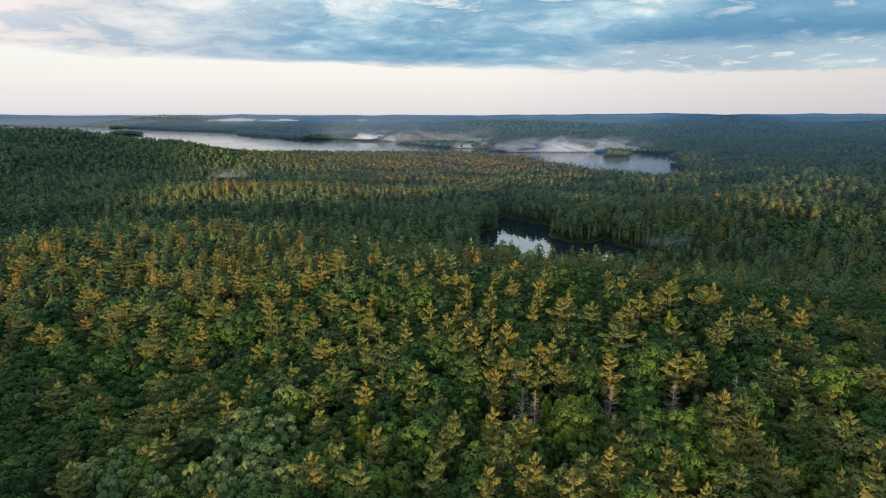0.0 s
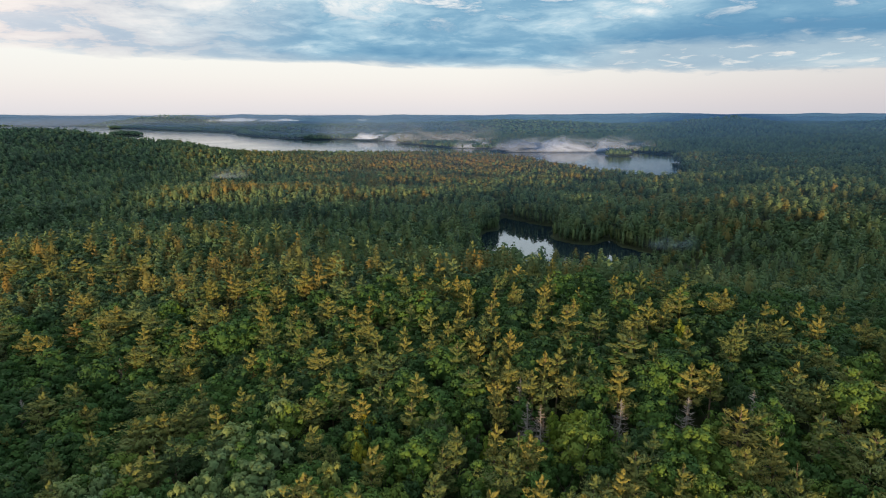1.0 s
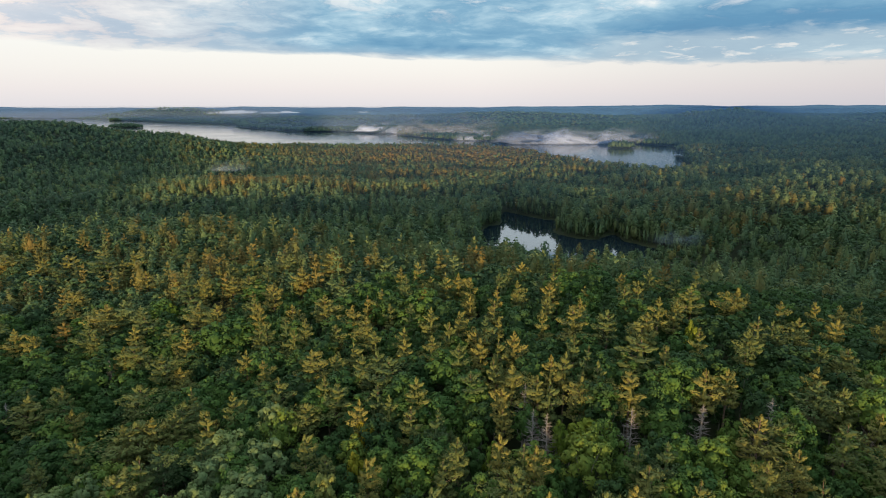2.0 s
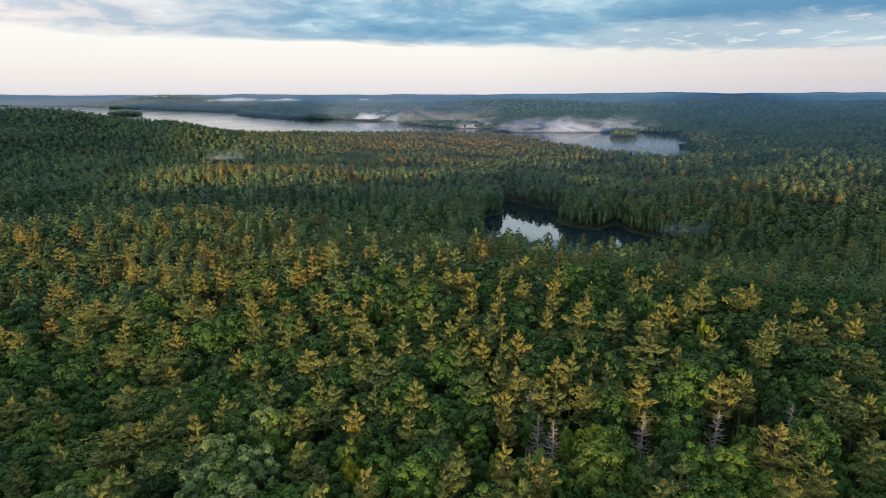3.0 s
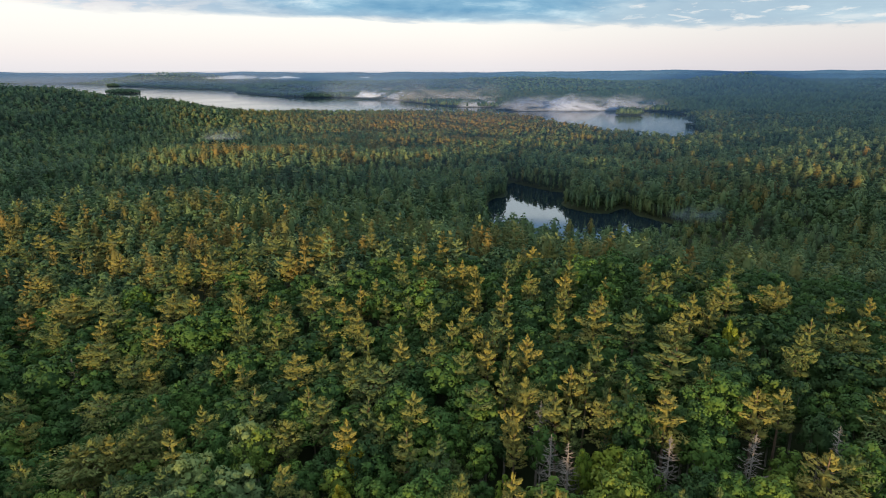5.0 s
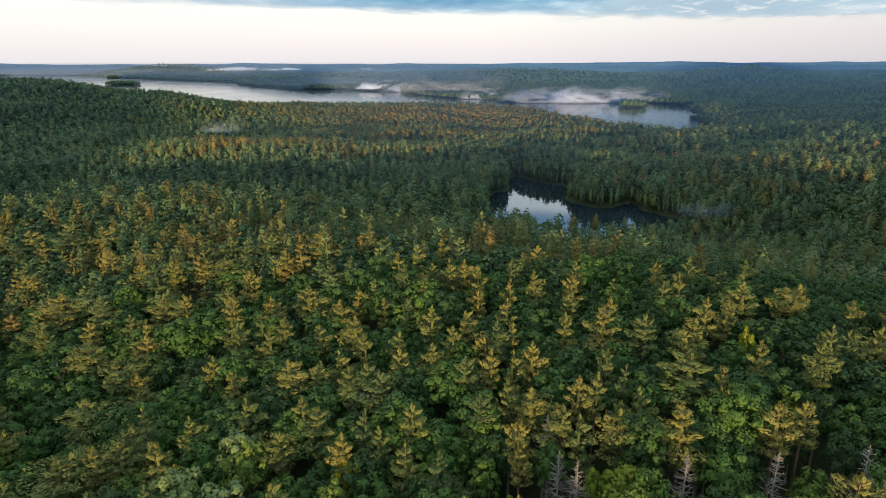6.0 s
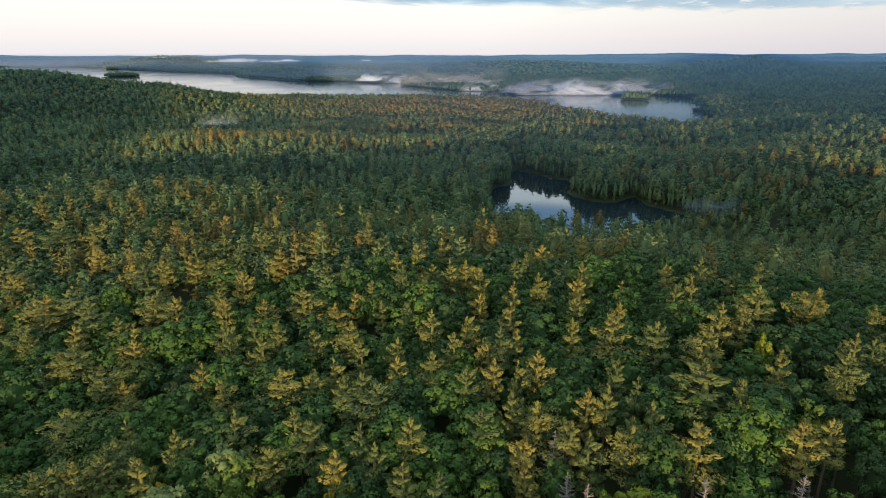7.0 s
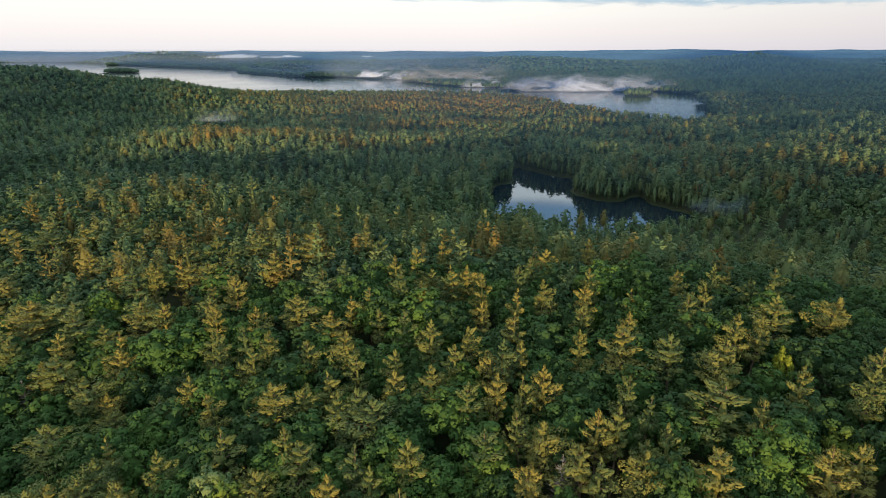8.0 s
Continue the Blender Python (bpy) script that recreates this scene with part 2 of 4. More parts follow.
POND = [(58, 634), (66, 622), (74, 611), (84, 595), (95, 584), (107, 578), (106, 562), (98, 545), (91, 527), (97, 514), (107, 499), (116, 495),
        (127, 495), (133, 513), (143, 510), (140, 491), (151, 476), (159, 463), (165, 449), (160, 436), (147, 427), (120, 414), (83, 405), (50, 409), (30, 430),
        (25, 453), (30, 488), (29, 510), (33, 538), (40, 554), (50, 558), (53, 580), (55, 605)]
LAKE = [(-3000, 4770), (-2560, 4500), (-1817, 3760), (-1530, 3500), (-1030, 3110), (-910, 2790), (-560, 2330), (-390, 2320),
        (-190, 2180), (-70, 1900), (0, 1780), (132, 1690), (308, 1640), (420, 1620), (510, 1550), (560, 1450),
        (525, 1360), (450, 1210), (400, 1000), (345, 860), (272, 840), (245, 890), (198, 1010), (125, 1230), (-20, 1380), (-290, 1360), (-430, 1310),
        (-560, 1330), (-800, 1400), (-1150, 1500), (-1700, 1950), (-2600, 3000), (-3400, 4250)]

# wooded islands in the lake: x, y, half length, half width
ISLANDS = [(405, 1440, 32, 16), (-1405, 2760, 75, 32), (-1900, 3870, 60, 35), (-2040, 3900, 45, 30), (-470, 2330, 60, 35)]


def signed_distance(x, y, loop):
    """Metres from a closed shore: minus within it."""
    p = np.array(loop, float)
    q = np.roll(p, -1, axis=0)
    best = np.full(x.shape, 1e9)
    inside = np.zeros(x.shape, bool)
    for (ax, ay), (bx, by) in zip(p, q):
        ex, ey = bx - ax, by - ay
        s = np.clip(((x - ax) * ex + (y - ay) * ey) / (ex * ex + ey * ey), 0, 1)
        best = np.minimum(best, np.hypot(x - ax - s * ex, y - ay - s * ey))
        cross = (ay > y) != (by > y)
        inside ^= cross & (x < ax + (y - ay) / (ey if ey else 1e-9) * ex)
    return np.where(inside, -best, best)


def wobble(x, y, size, seed):
    """Smooth unevenness between about -1 and 1, out of crossed waves."""
    r = np.random.default_rng(seed)
    total = np.zeros(np.shape(x))
    for k in range(5):
        a, ph = r.uniform(0, 6.28), r.uniform(0, 6.28)
        f = 6.28 / size * r.uniform(0.7, 1.6)
        total = total + np.sin((x * math.cos(a) + y * math.sin(a)) * f + ph)
    return total / 3.0


def shore(x, y):
    j = 5 * wobble(x, y, 60, 3) + 2 * wobble(x, y, 22, 4)
    lake = signed_distance(x, y, LAKE) + 2.5 * j
    for ix, iy, a, b in ISLANDS:
        lake = np.maximum(lake, b * (1 - np.hypot((x - ix) / a, (y - iy) / b)))
    return lake, signed_distance(x, y, POND) + 0.12 * j


def land(x, y):
    """Height of the ground."""
    x, y = np.asarray(x, float), np.asarray(y, float)
    h = np.full(x.shape, VALLEY_Z)
    for cx, cy, sx, sy, a in NEAR_HILLS + FAR_HILLS + UNSEEN_SHADE_HILLS + SKYLINE_HILLS:
        h = h + a * np.exp(-((x - cx) / sx) ** 2 / 2 - ((y - cy) / sy) ** 2 / 2)
    far = np.clip((y - 1300) / 900, 0, 1)
    h = h + far * (9 + 7 * wobble(x, y, 900, 8)) + 1.5 * wobble(x, y, 130, 5) + 3.6 * np.clip((y - 290) / 150, 0, 1) * wobble(x, y, 190, 6)
    dl, dp = shore(x, y)
    k = np.clip(dl / 90, 0, 1)
    h = np.where(
        dl < 90, np.where(dl < 0, LAKE_Z + np.maximum(dl * 0.2, -3), LAKE_Z + 0.5 + (np.maximum(h, LAKE_Z + 1) - LAKE_Z - 0.5) * k), h)
    k = np.clip(dp / 45, 0, 1)
    h = np.where(dp < 45, np.where(dp < 0, POND_Z + np.maximum(dp * 0.2, -3), POND_Z + 0.4 + (np.maximum(h, POND_Z + 0.6) - POND_Z - 0.4) * k), h)
    return h


def mesh_of(name, verts, faces, mat, attr=None, smooth=False, normals=None):
    """A mesh straight out of arrays; faces all have the same number of corners. normals: one for each vertex, for soft leaf masses."""
    verts, faces = np.asarray(verts, np.float32), np.asarray(faces, np.int32)
    me = bpy.data.meshes.new(name)
    n, k = faces.shape
    me.vertices.add(len(verts))
    me.vertices.foreach_set("co", verts.ravel())
    me.loops.add(n * k)
    me.loops.foreach_set("vertex_index", faces.ravel())
    me.polygons.add(n)
    me.polygons.foreach_set("loop_start", np.arange(0, n * k, k, dtype=np.int32))
    if attr is not None:
        a = me.attributes.new("tint", "FLOAT", "POINT")
        a.data.foreach_set("value", np.asarray(attr, np.float32))
    me.materials.append(mat)
    me.update(calc_edges=True)
    me.polygons.foreach_set("use_smooth", np.full(n, smooth or normals is not None))
    if normals is not None:
        me.normals_split_custom_set_from_vertices(np.asarray(normals, np.float32))
    return me


def grid_faces(nx, ny):
    i = np.arange(nx * ny).reshape(ny, nx)
    return np.stack([i[:-1, :-1], i[:-1, 1:], i[1:, 1:], i[1:, :-1]], -1).reshape(-1, 4)


def build_ground():
    ys = np.concatenate([np.arange(-1700, -100, 40), np.arange(-100, 700, 7), np.arange(700, 1700, 16), np.arange(1700, 4800, 45), [4900, 5000]])
    u = np.linspace(-1, 1, 281)
    xs = 5200 * (0.12 * u + 0.88 * np.sign(u) * np.abs(u) ** 3)
    X, Y = np.meshgrid(xs, ys)
    Z = land(X, Y)
    me = mesh_of("ground", np.stack([X, Y, Z], -1).reshape(-1, 3), grid_faces(len(xs), len(ys)), forest_floor, smooth=True)
    tagged(new("ground", me), "dark forest floor of rolling wooded hills", "ground", kind="structure")


def build_water(name, loop, z, mat, label):
    pad = 60 if name == "lake" else 8
    bm = bmesh.new()
    vs = [bm.verts.new((ax, ay, z)) for ax, ay in loop]
    face = bm.faces.new(vs)
    if face.normal.z < 0:
        face.normal_flip()
    bmesh.ops.triangulate(bm, faces=bm.faces[:])
    # the sheet of water runs on a little under its banks
    grown = [v.co.copy() for v in bm.verts]
    n = len(vs)
    for i, v in enumerate(vs):
        a, b = grown[i - 1], grown[(i + 1) % n]
        out = Vector((b.y - a.y, a.x - b.x, 0)).normalized()
        v.co = grown[i] + out * (-pad if signed_distance(np.array(grown[i].x + out.x * 2), np.array(grown[i].y + out.y * 2), loop) < 0 else pad)
    me = bpy.data.meshes.new(name)
    bm.to_mesh(me)
    bm.free()
    me.materials.append(mat)
    tagged(new(name, me), label, "water", kind="structure")


def far_ridge(y, base, swell, seed, mat, label):
    """A wooded ridge on the skyline, kilometres away."""
    xs = np.linspace(-5000, 5000, 501)
    top = base + swell * wobble(xs, xs * 0, 1500, seed) + swell * 0.5 * wobble(xs, xs * 0, 480, seed + 1) + 0.7 * wobble(xs, xs * 0, 60, seed + 2) + base * 0.06 * np.clip(xs / 1500, -1, 1)
    vs, rows = [], 7
    for k in range(rows):
        a = k / (rows - 1)
        vs.append(np.stack([xs, np.full(501, y + 60 * a), -25 + (top + 25) * math.sin(a * 1.5708)], -1))
    me = mesh_of("far_ridge", np.concatenate(vs), grid_faces(501, rows), mat, smooth=True)
    tagged(new("far_ridge", me), label, "backdrop", kind="structure")


build_ground()
far_ridge(4780, 58, 13, 41, ridge_near_hazed, "long wooded ridge tinted blue to imitate distance haze")
far_ridge(4890, 77, 6.0, 51, ridge_far_hazed, "distant ridge along the skyline with haze painted in as blue")
build_water("lake", LAKE, LAKE_Z, lake_water, "wide calm lake mirroring the pale dawn sky")
build_water("pond", POND, POND_Z, pond_water, "dark still forest pond mirroring trees and clouds")

# ---------------------------------------------------------------- trees


def unit(v):
    return v / (np.linalg.norm(v, axis=-1, keepdims=True) + 1e-9)


def patches(centres, normals, size, rng, jitter=0.6, stretch=1.0, along=None):
    """One small three-cornered tuft at each centre, roughly facing its normal; all are shaded as one soft mass."""
    n = len(centres)
    soft = unit(np.asarray(normals, float))
    nn = unit(soft + rng.normal(0, jitter, (n, 3)))
    if along is None:
        along = rng.normal(0, 1, (n, 3))
    t = unit(along - nn * np.sum(along * nn, axis=1)[:, None])
    b = np.cross(nn, t)
    s = (size * rng.uniform(0.65, 1.35, n))[:, None]
    v = np.empty((n, 3, 3))
    for k, a in enumerate((0.0, 2.1, 4.2)):
        ang = a + rng.uniform(-0.35, 0.35, n)
        v[:, k] = centres + s * (stretch * np.cos(ang)[:, None] * t + np.sin(ang)[:, None] * b / math.sqrt(stretch))
    shade = unit(0.80 * soft + 0.20 * nn)
    return v.reshape(-1, 3), np.arange(3 * n).reshape(-1, 3), np.repeat(shade, 3, axis=0)


def ball(centre, radii, level):
    bm = bmesh.new()
    bmesh.ops.create_icosphere(bm, subdivisions=level, radius=1.0)
    d = np.array([p.co[:] for p in bm.verts])
    f = np.array([[p.index for p in q.verts] for q in bm.faces])
    bm.free()
    return d * np.array(radii) + np.array(centre), f, unit(d / np.array(radii))


def joined(pieces):
    vs, fs, ns, n = [], [], [], 0
    for v, f, m in pieces:
        vs.append(v)
        fs.append(f + n)
        ns.append(m)
        n += len(v)
    return np.concatenate(vs), np.concatenate(fs), np.concatenate(ns)


def tube(points, radii, sides=5):
    """A tapering stem through points."""
    pts = np.array(points, float)
    v, f, m = [], [], []
    for i, (p, r) in enumerate(zip(pts, radii)):
        d = pts[min(i + 1, len(pts) - 1)] - pts[max(i - 1, 0)]
        d /= np.linalg.norm(d)
        a = np.cross(d, (0.31, 0.87, 0.38))
        a /= np.linalg.norm(a)
        b = np.cross(d, a)
        for k in range(sides):
            w = 6.2832 * k / sides
            m.append(math.cos(w) * a + math.sin(w) * b)
            v.append(p + r * m[-1])
    for i in range(len(pts) - 1):
        for k in range(sides):
            p, q = i * sides + k, i * sides + (k + 1) % sides
            f += [(p, q, q + sides), (p, q + sides, p + sides)]
    return np.array(v), np.array(f), np.array(m)


EIGHT = np.array([(1, 0, 0), (0, 1, 0), (-1, 0, 0), (0, -1, 0), (0, 0, 1), (0, 0, -1)], float)
EIGHT_F = np.array([(0, 1, 4), (1, 2, 4), (2, 3, 4), (3, 0, 4), (1, 0, 5), (2, 1, 5), (3, 2, 5), (0, 3, 5)])


def broadleaf_crown(rng, leaves, size, lobes=12, core=1, h=17.0, r=4.3, jitter=0.4):
    """A domed crown of rounded clumps, every clump dressed with leaf sprays."""
    pieces, cz, rz = [], h - 0.36 * h, 0.36 * h
    k = np.arange(lobes) + 0.5
    up = 1 - 1.35 * k / lobes
    ang = k * 2.39996 + rng.uniform(0, 6.28)
    flat = np.sqrt(np.clip(1 - up ** 2, 0, 1))
    mid = np.stack([flat * np.cos(ang), flat * np.sin(ang), up], -1)
    mid *= np.array([r, r, rz]) * rng.uniform(0.60, 0.95, (lobes, 1))
    mid[:, 2] += cz
    rad = r * rng.uniform(0.75, 1.3, lobes) * 1.22 / math.sqrt(lobes)
    n = leaves // lobes
    for c, q in zip(mid, rad):
        d = unit(rng.normal(0, 1, (n, 3)) + 0.7 * (c - (0, 0, cz)) / r + (0, 0, 0.35))
        whole = unit(c + d * q - (0, 0, cz - 1.5))
        pieces.append(patches(c + d * q * rng.uniform(0.84, 1.10, (n, 1)), unit(d + 0.35 * whole), size, rng, jitter))
        if core == 1:
            pieces.append((EIGHT * q * 0.62 + c, EIGHT_F, EIGHT))
    b = 0.46 if core == 1 else 0.52
    pieces.append(ball((0, 0, cz), (r * b, r * b, rz * b), 1))
    return joined(pieces)


def pine_crown(rng, plume, size, h=25.0, bare=0.34, reach=4.3, whorls=8, arms=5, sticks=False, narrow=0.0, leaders=3):
    """Tiers of rising branches, each a flat plume of needles with an upturned tip, under a blunt and uneven top."""
    pieces, bits = [], []
    z0 = h * bare
    lean = rng.uniform(0, 6.28)
    up = np.array([0, 0, 1.0])

    def frond(root, way, L, n, fat, out):
        side = unit(np.cross(way, up) + 1e-6)
        over = np.cross(side, way)
        s = rng.uniform(0.2, 1.0, n) ** 0.65
        belly = np.sin(np.clip(s, 0.15, 0.93) * 3.0) + 0.2
        phi, q = rng.uniform(-0.9, 4.04, n), np.sqrt(rng.uniform(0.25, 1, n))
        a, b = q * np.cos(phi), q * np.sin(phi)
        p = root + way * (s * L)[:, None] + side * (a * fat * L * belly)[:, None] + over * ((b * 0.5 * fat + 0.16 * s * s) * L * belly)[:, None]
        soft = over * (0.15 + 0.6 * b)[:, None] + side * (0.9 * a)[:, None] + out * (0.12 + 0.3 * s * s)[:, None] + up * 0.12
        pieces.append(patches(p, soft, size, rng, 0.40, 1.7, way + side * (0.7 * a[:, None]) + up * 0.25))

    for w in range(whorls):
        u = (w + rng.uniform(-0.2, 0.2)) / whorls
        u = max(0.0, u)
        z = z0 + (h - z0 - 1.2) * u
        cone = min(1.0, 0.75 + 1.2 * u) * max(0.3, 1 - 0.85 * u ** (2.6 - 1.3 * narrow)) * (1 - 0.2 * narrow)
        long = reach * cone * rng.uniform(0.82, 1.15)
        for a in range(arms if u < 0.8 else max(3, arms - 1)):
            az = 6.2832 * (a + rng.uniform(-0.35, 0.35)) / arms + w * 1.9
            L = max(0.9, long * rng.uniform(0.55, 1.2) * (1 + 0.25 * math.cos(az - lean)))
            out = np.array([math.cos(az), math.sin(az), 0])
            way = unit(out + up * (rng.uniform(0.02, 0.34) + 0.75 * u * u - 0.35 * narrow))
            root = np.array([0, 0, z + rng.uniform(-0.5, 0.5)])
            frond(root, way, L, max(3, int(plume * (0.3 + 0.8 * L / reach))), 0.34, out)
            if sticks:
                bits.append(tube([root - up * 0.1, root + way * L * 0.8], (0.07, 0.02), 3))
    for k in range(leaders):
        az = rng.uniform(0, 6.28)
        tilt = 0.12 if k == 0 else rng.uniform(0.3, 0.75)
        way = unit(np.array([math.cos(az) * tilt, math.sin(az) * tilt, 1.0]))
        L = rng.uniform(1.1, 1.8)
        frond(np.array([0, 0, h - (1.4 if k == 0 else 2.2)]), way, L * (1.0 if k == 0 else 1.1), max(3, int(plume * 0.4)), 0.34, np.array([math.cos(az), math.sin(az), 0.3]))
    pieces.append((EIGHT * (reach * 0.13, reach * 0.13, (h - z0) * 0.40) + (0, 0, z0 + (h - z0) * 0.44), EIGHT_F, EIGHT))
    return joined(pieces), (joined(bits) if bits else None)


rng = np.random.default_rng(11)


def pine_stem(rng, h):
    b = rng.uniform(-0.35, 0.35, 2)
    return tube([(0, 0, -1.0), (b[0] * 0.4, b[1] * 0.4, h * 0.4), (b[0] * 0.3, b[1] * 0.3, h * 0.75), (0, 0, h - 0.3)], (0.34, 0.27, 0.16, 0.03), 7)


def stubs(rng, h, low, high, n):
    """Dead branch stubs on the bare trunk of an old pine."""
    out = []
    for k in range(n):
        a, z, L = rng.uniform(0, 6.28), h * rng.uniform(low, high), rng.uniform(0.6, 2.0)
        o = np.array([math.cos(a), math.sin(a), 0])
        out.append(tube([(0, 0, z), o * L + (0, 0, z + rng.uniform(-0.1, 0.25) * L)], (0.06, 0.015), 3))
    return out


def leaf_stem(rng, h):
    pieces = [tube([(0, 0, -1.0), (0.1, 0.05, h * 0.3), (0, 0.1, h * 0.55)], (0.30, 0.22, 0.13), 7)]
    for k in range(5):
        a = 6.28 * k / 5 + rng.uniform(-0.4, 0.4)
        o = np.array([math.cos(a), math.sin(a), 0])
        pieces.append(tube([(0.05, 0.05, h * 0.38 + 0.3 * k), o * 1.5 + (0, 0, h * 0.55), o * 2.6 + (0, 0, h * 0.74)], (0.13, 0.09, 0.03), 4))
    return joined(pieces)


def land_z(x, y):
    return float(land(np.array([x]), np.array([y]))[0])


# where trees stand: species follow the ground
def pine_share(x, y):
    near = 0.36 + 0.15 * wobble(x, y, 90, 21)
    valley = np.exp(-((x - 60) / 200) ** 2 / 2 - ((y - 500) / 110) ** 2 / 2)
    gold = np.exp(-((x + 20) / 260) ** 2 / 2 - ((y - 1050) / 220) ** 2 / 2)
    crest = np.exp(-((x + 205) / 120) ** 2 / 2 - ((y - 640) / 50) ** 2 / 2)
    slope = np.exp(-((x - 40) / 120) ** 2 / 2 - ((y - 290) / 40) ** 2 / 2)
    return np.clip(near + 0.22 * slope + 0.5 * valley + 0.45 * gold + 0.5 * crest + 0.12 * (y > 600), 0.05, 0.95)


def pine_tone(x, y, n):
    """How yellow the needles are. Sunlit gold is painted on the rises, shade on the west slopes."""
    def rise(cx, cy, sx, sy):
        return np.exp(-((x - cx) / sx) ** 2 / 2 - ((y - cy) / sy) ** 2 / 2)
    ridge = np.clip((330 - y) / 60, 0, 1)
    gold = rise(-20, 1080, 300, 200) + 0.9 * rise(-190, 640, 105, 46) + 0.7 * rise(-60, 775, 80, 40) + 0.36 * rise(280, 540, 120, 100) + 0.75 * rise(-215, 340, 110, 85) + 0.22 * rise(40, 288, 120, 38) + 0.5 * rise(80, 2300, 260, 450)
    sun_gold = rng.random(n) < np.clip(0.10 * ridge + 0.85 * gold, 0, 0.9)
    return np.clip(0.18 + 0.10 * ridge + 0.30 * sun_gold + 0.33 * gold - 0.16 * rise(-500, 760, 330, 330) - 0.10 * rise(-320, 500, 110, 110) + 0.08 * wobble(x, y, 150, 31) + rng.normal(0, 0.13, n), 0.0, 0.98)


def scatter(y0, y1, step, wide=0.77, margin=22.0):
    out = []
    for yy in np.arange(y0, y1, step):
        half = wide * max(yy, 60) + margin
        xx = np.arange(-half, half, step)
        out.append(np.stack([xx, np.full(len(xx), yy)], -1))
    p = np.concatenate(out)
    p += rng.uniform(-0.46, 0.46, p.shape) * step
    dl, dp = shore(p[:, 0], p[:, 1])
    track = (np.abs(p[:, 1] - 664) < 9) & (np.abs(p[:, 0] - 66) < 24)
    return p[(dl > 3) & (dp > 3.0) & ~track]


def stand(name, kinds, spots, heights, base_h, tones, mat, label, category):
    """Many trees joined into one object; each takes one of the given shapes."""
    n = len(spots)
    if not n:
        return
    z = land(spots[:, 0], spots[:, 1])
    pick = rng.integers(0, len(kinds), n)
    turn = rng.uniform(0, 6.28, n)
    slim = rng.uniform(0.98, 1.38, n)
    vs, fs, ts, ns, off = [], [], [], [], 0
    for k, (v, f, m) in enumerate(kinds):
        i = np.nonzero(pick == k)[0]
        if not len(i):
            continue
        c, s = np.cos(turn[i])[:, None], np.sin(turn[i])[:, None]
        sc = (heights[i] / base_h)[:, None]
        sw = sc * slim[i][:, None]
        x = (v[:, 0] * c - v[:, 1] * s) * sw + spots[i, 0][:, None]
        y = (v[:, 0] * s + v[:, 1] * c) * sw + spots[i, 1][:, None]
        w = v[:, 2] * sc + z[i][:, None]
        vs.append(np.stack([x, y, w], -1).reshape(-1, 3))
        fs.append((f[None] + (np.arange(len(i)) * len(v))[:, None, None]).reshape(-1, 3) + off)
        ts.append(np.repeat(tones[i], len(v)))
        ns.append(np.stack([m[:, 0] * c - m[:, 1] * s, m[:, 0] * s + m[:, 1] * c, m[:, 2] + 0 * c], -1).reshape(-1, 3))
        off += len(i) * len(v)
    me = mesh_of(name, np.concatenate(vs), np.concatenate(fs), mat, np.concatenate(ts), normals=np.concatenate(ns))
    tagged(new(name, me), label, category, kind="stuff")


NEAR_END, MID_END, FAR_END = 250.0, 560.0, 1320.0

# shapes at four grades of detail
near_pines = []
for k in range(8):
    crown, sticks = pine_crown(rng, 86, 0.235, sticks=True, bare=(0.50, 0.56, 0.52, 0.58, 0.46, 0.54, 0.56, 0.50)[k], reach=(4.8, 4.5, 5.3, 5.0, 4.2, 5.2, 4.6, 4.9)[k],
                               whorls=(6, 5, 6, 5, 7, 6, 5, 6)[k], arms=(5, 5, 6, 5, 5, 6, 5, 5)[k], narrow=(0.0, 0.1, 0.0, 0.0, 0.45, 0.0, 0.25, 0.1)[k], leaders=(3, 2, 4, 4, 1, 3, 2, 3)[k])
    wood = joined([pine_stem(rng, 25.0), sticks, *stubs(rng, 25.0, 0.36, 0.56, 9)])
    near_pines.append((mesh_of("pine_crown", crown[0], crown[1], pine_near, normals=crown[2]), mesh_of("pine_trunk", *wood[:2], bark_pine), crown))
near_leafs = []
for k in range(6):
    crown = broadleaf_crown(rng, 1450, 0.28, lobes=(19, 22, 17, 20, 24, 18)[k], h=(17, 18, 16, 17, 19, 15)[k], r=(4.3, 4.6, 4.0, 4.8, 4.2, 4.4)[k])
    near_leafs.append((mesh_of("leaf_crown", crown[0], crown[1], leaf_near, normals=crown[2]), mesh_of("leaf_trunk", *leaf_stem(rng, 17.0)[:2], bark_leaf), crown))


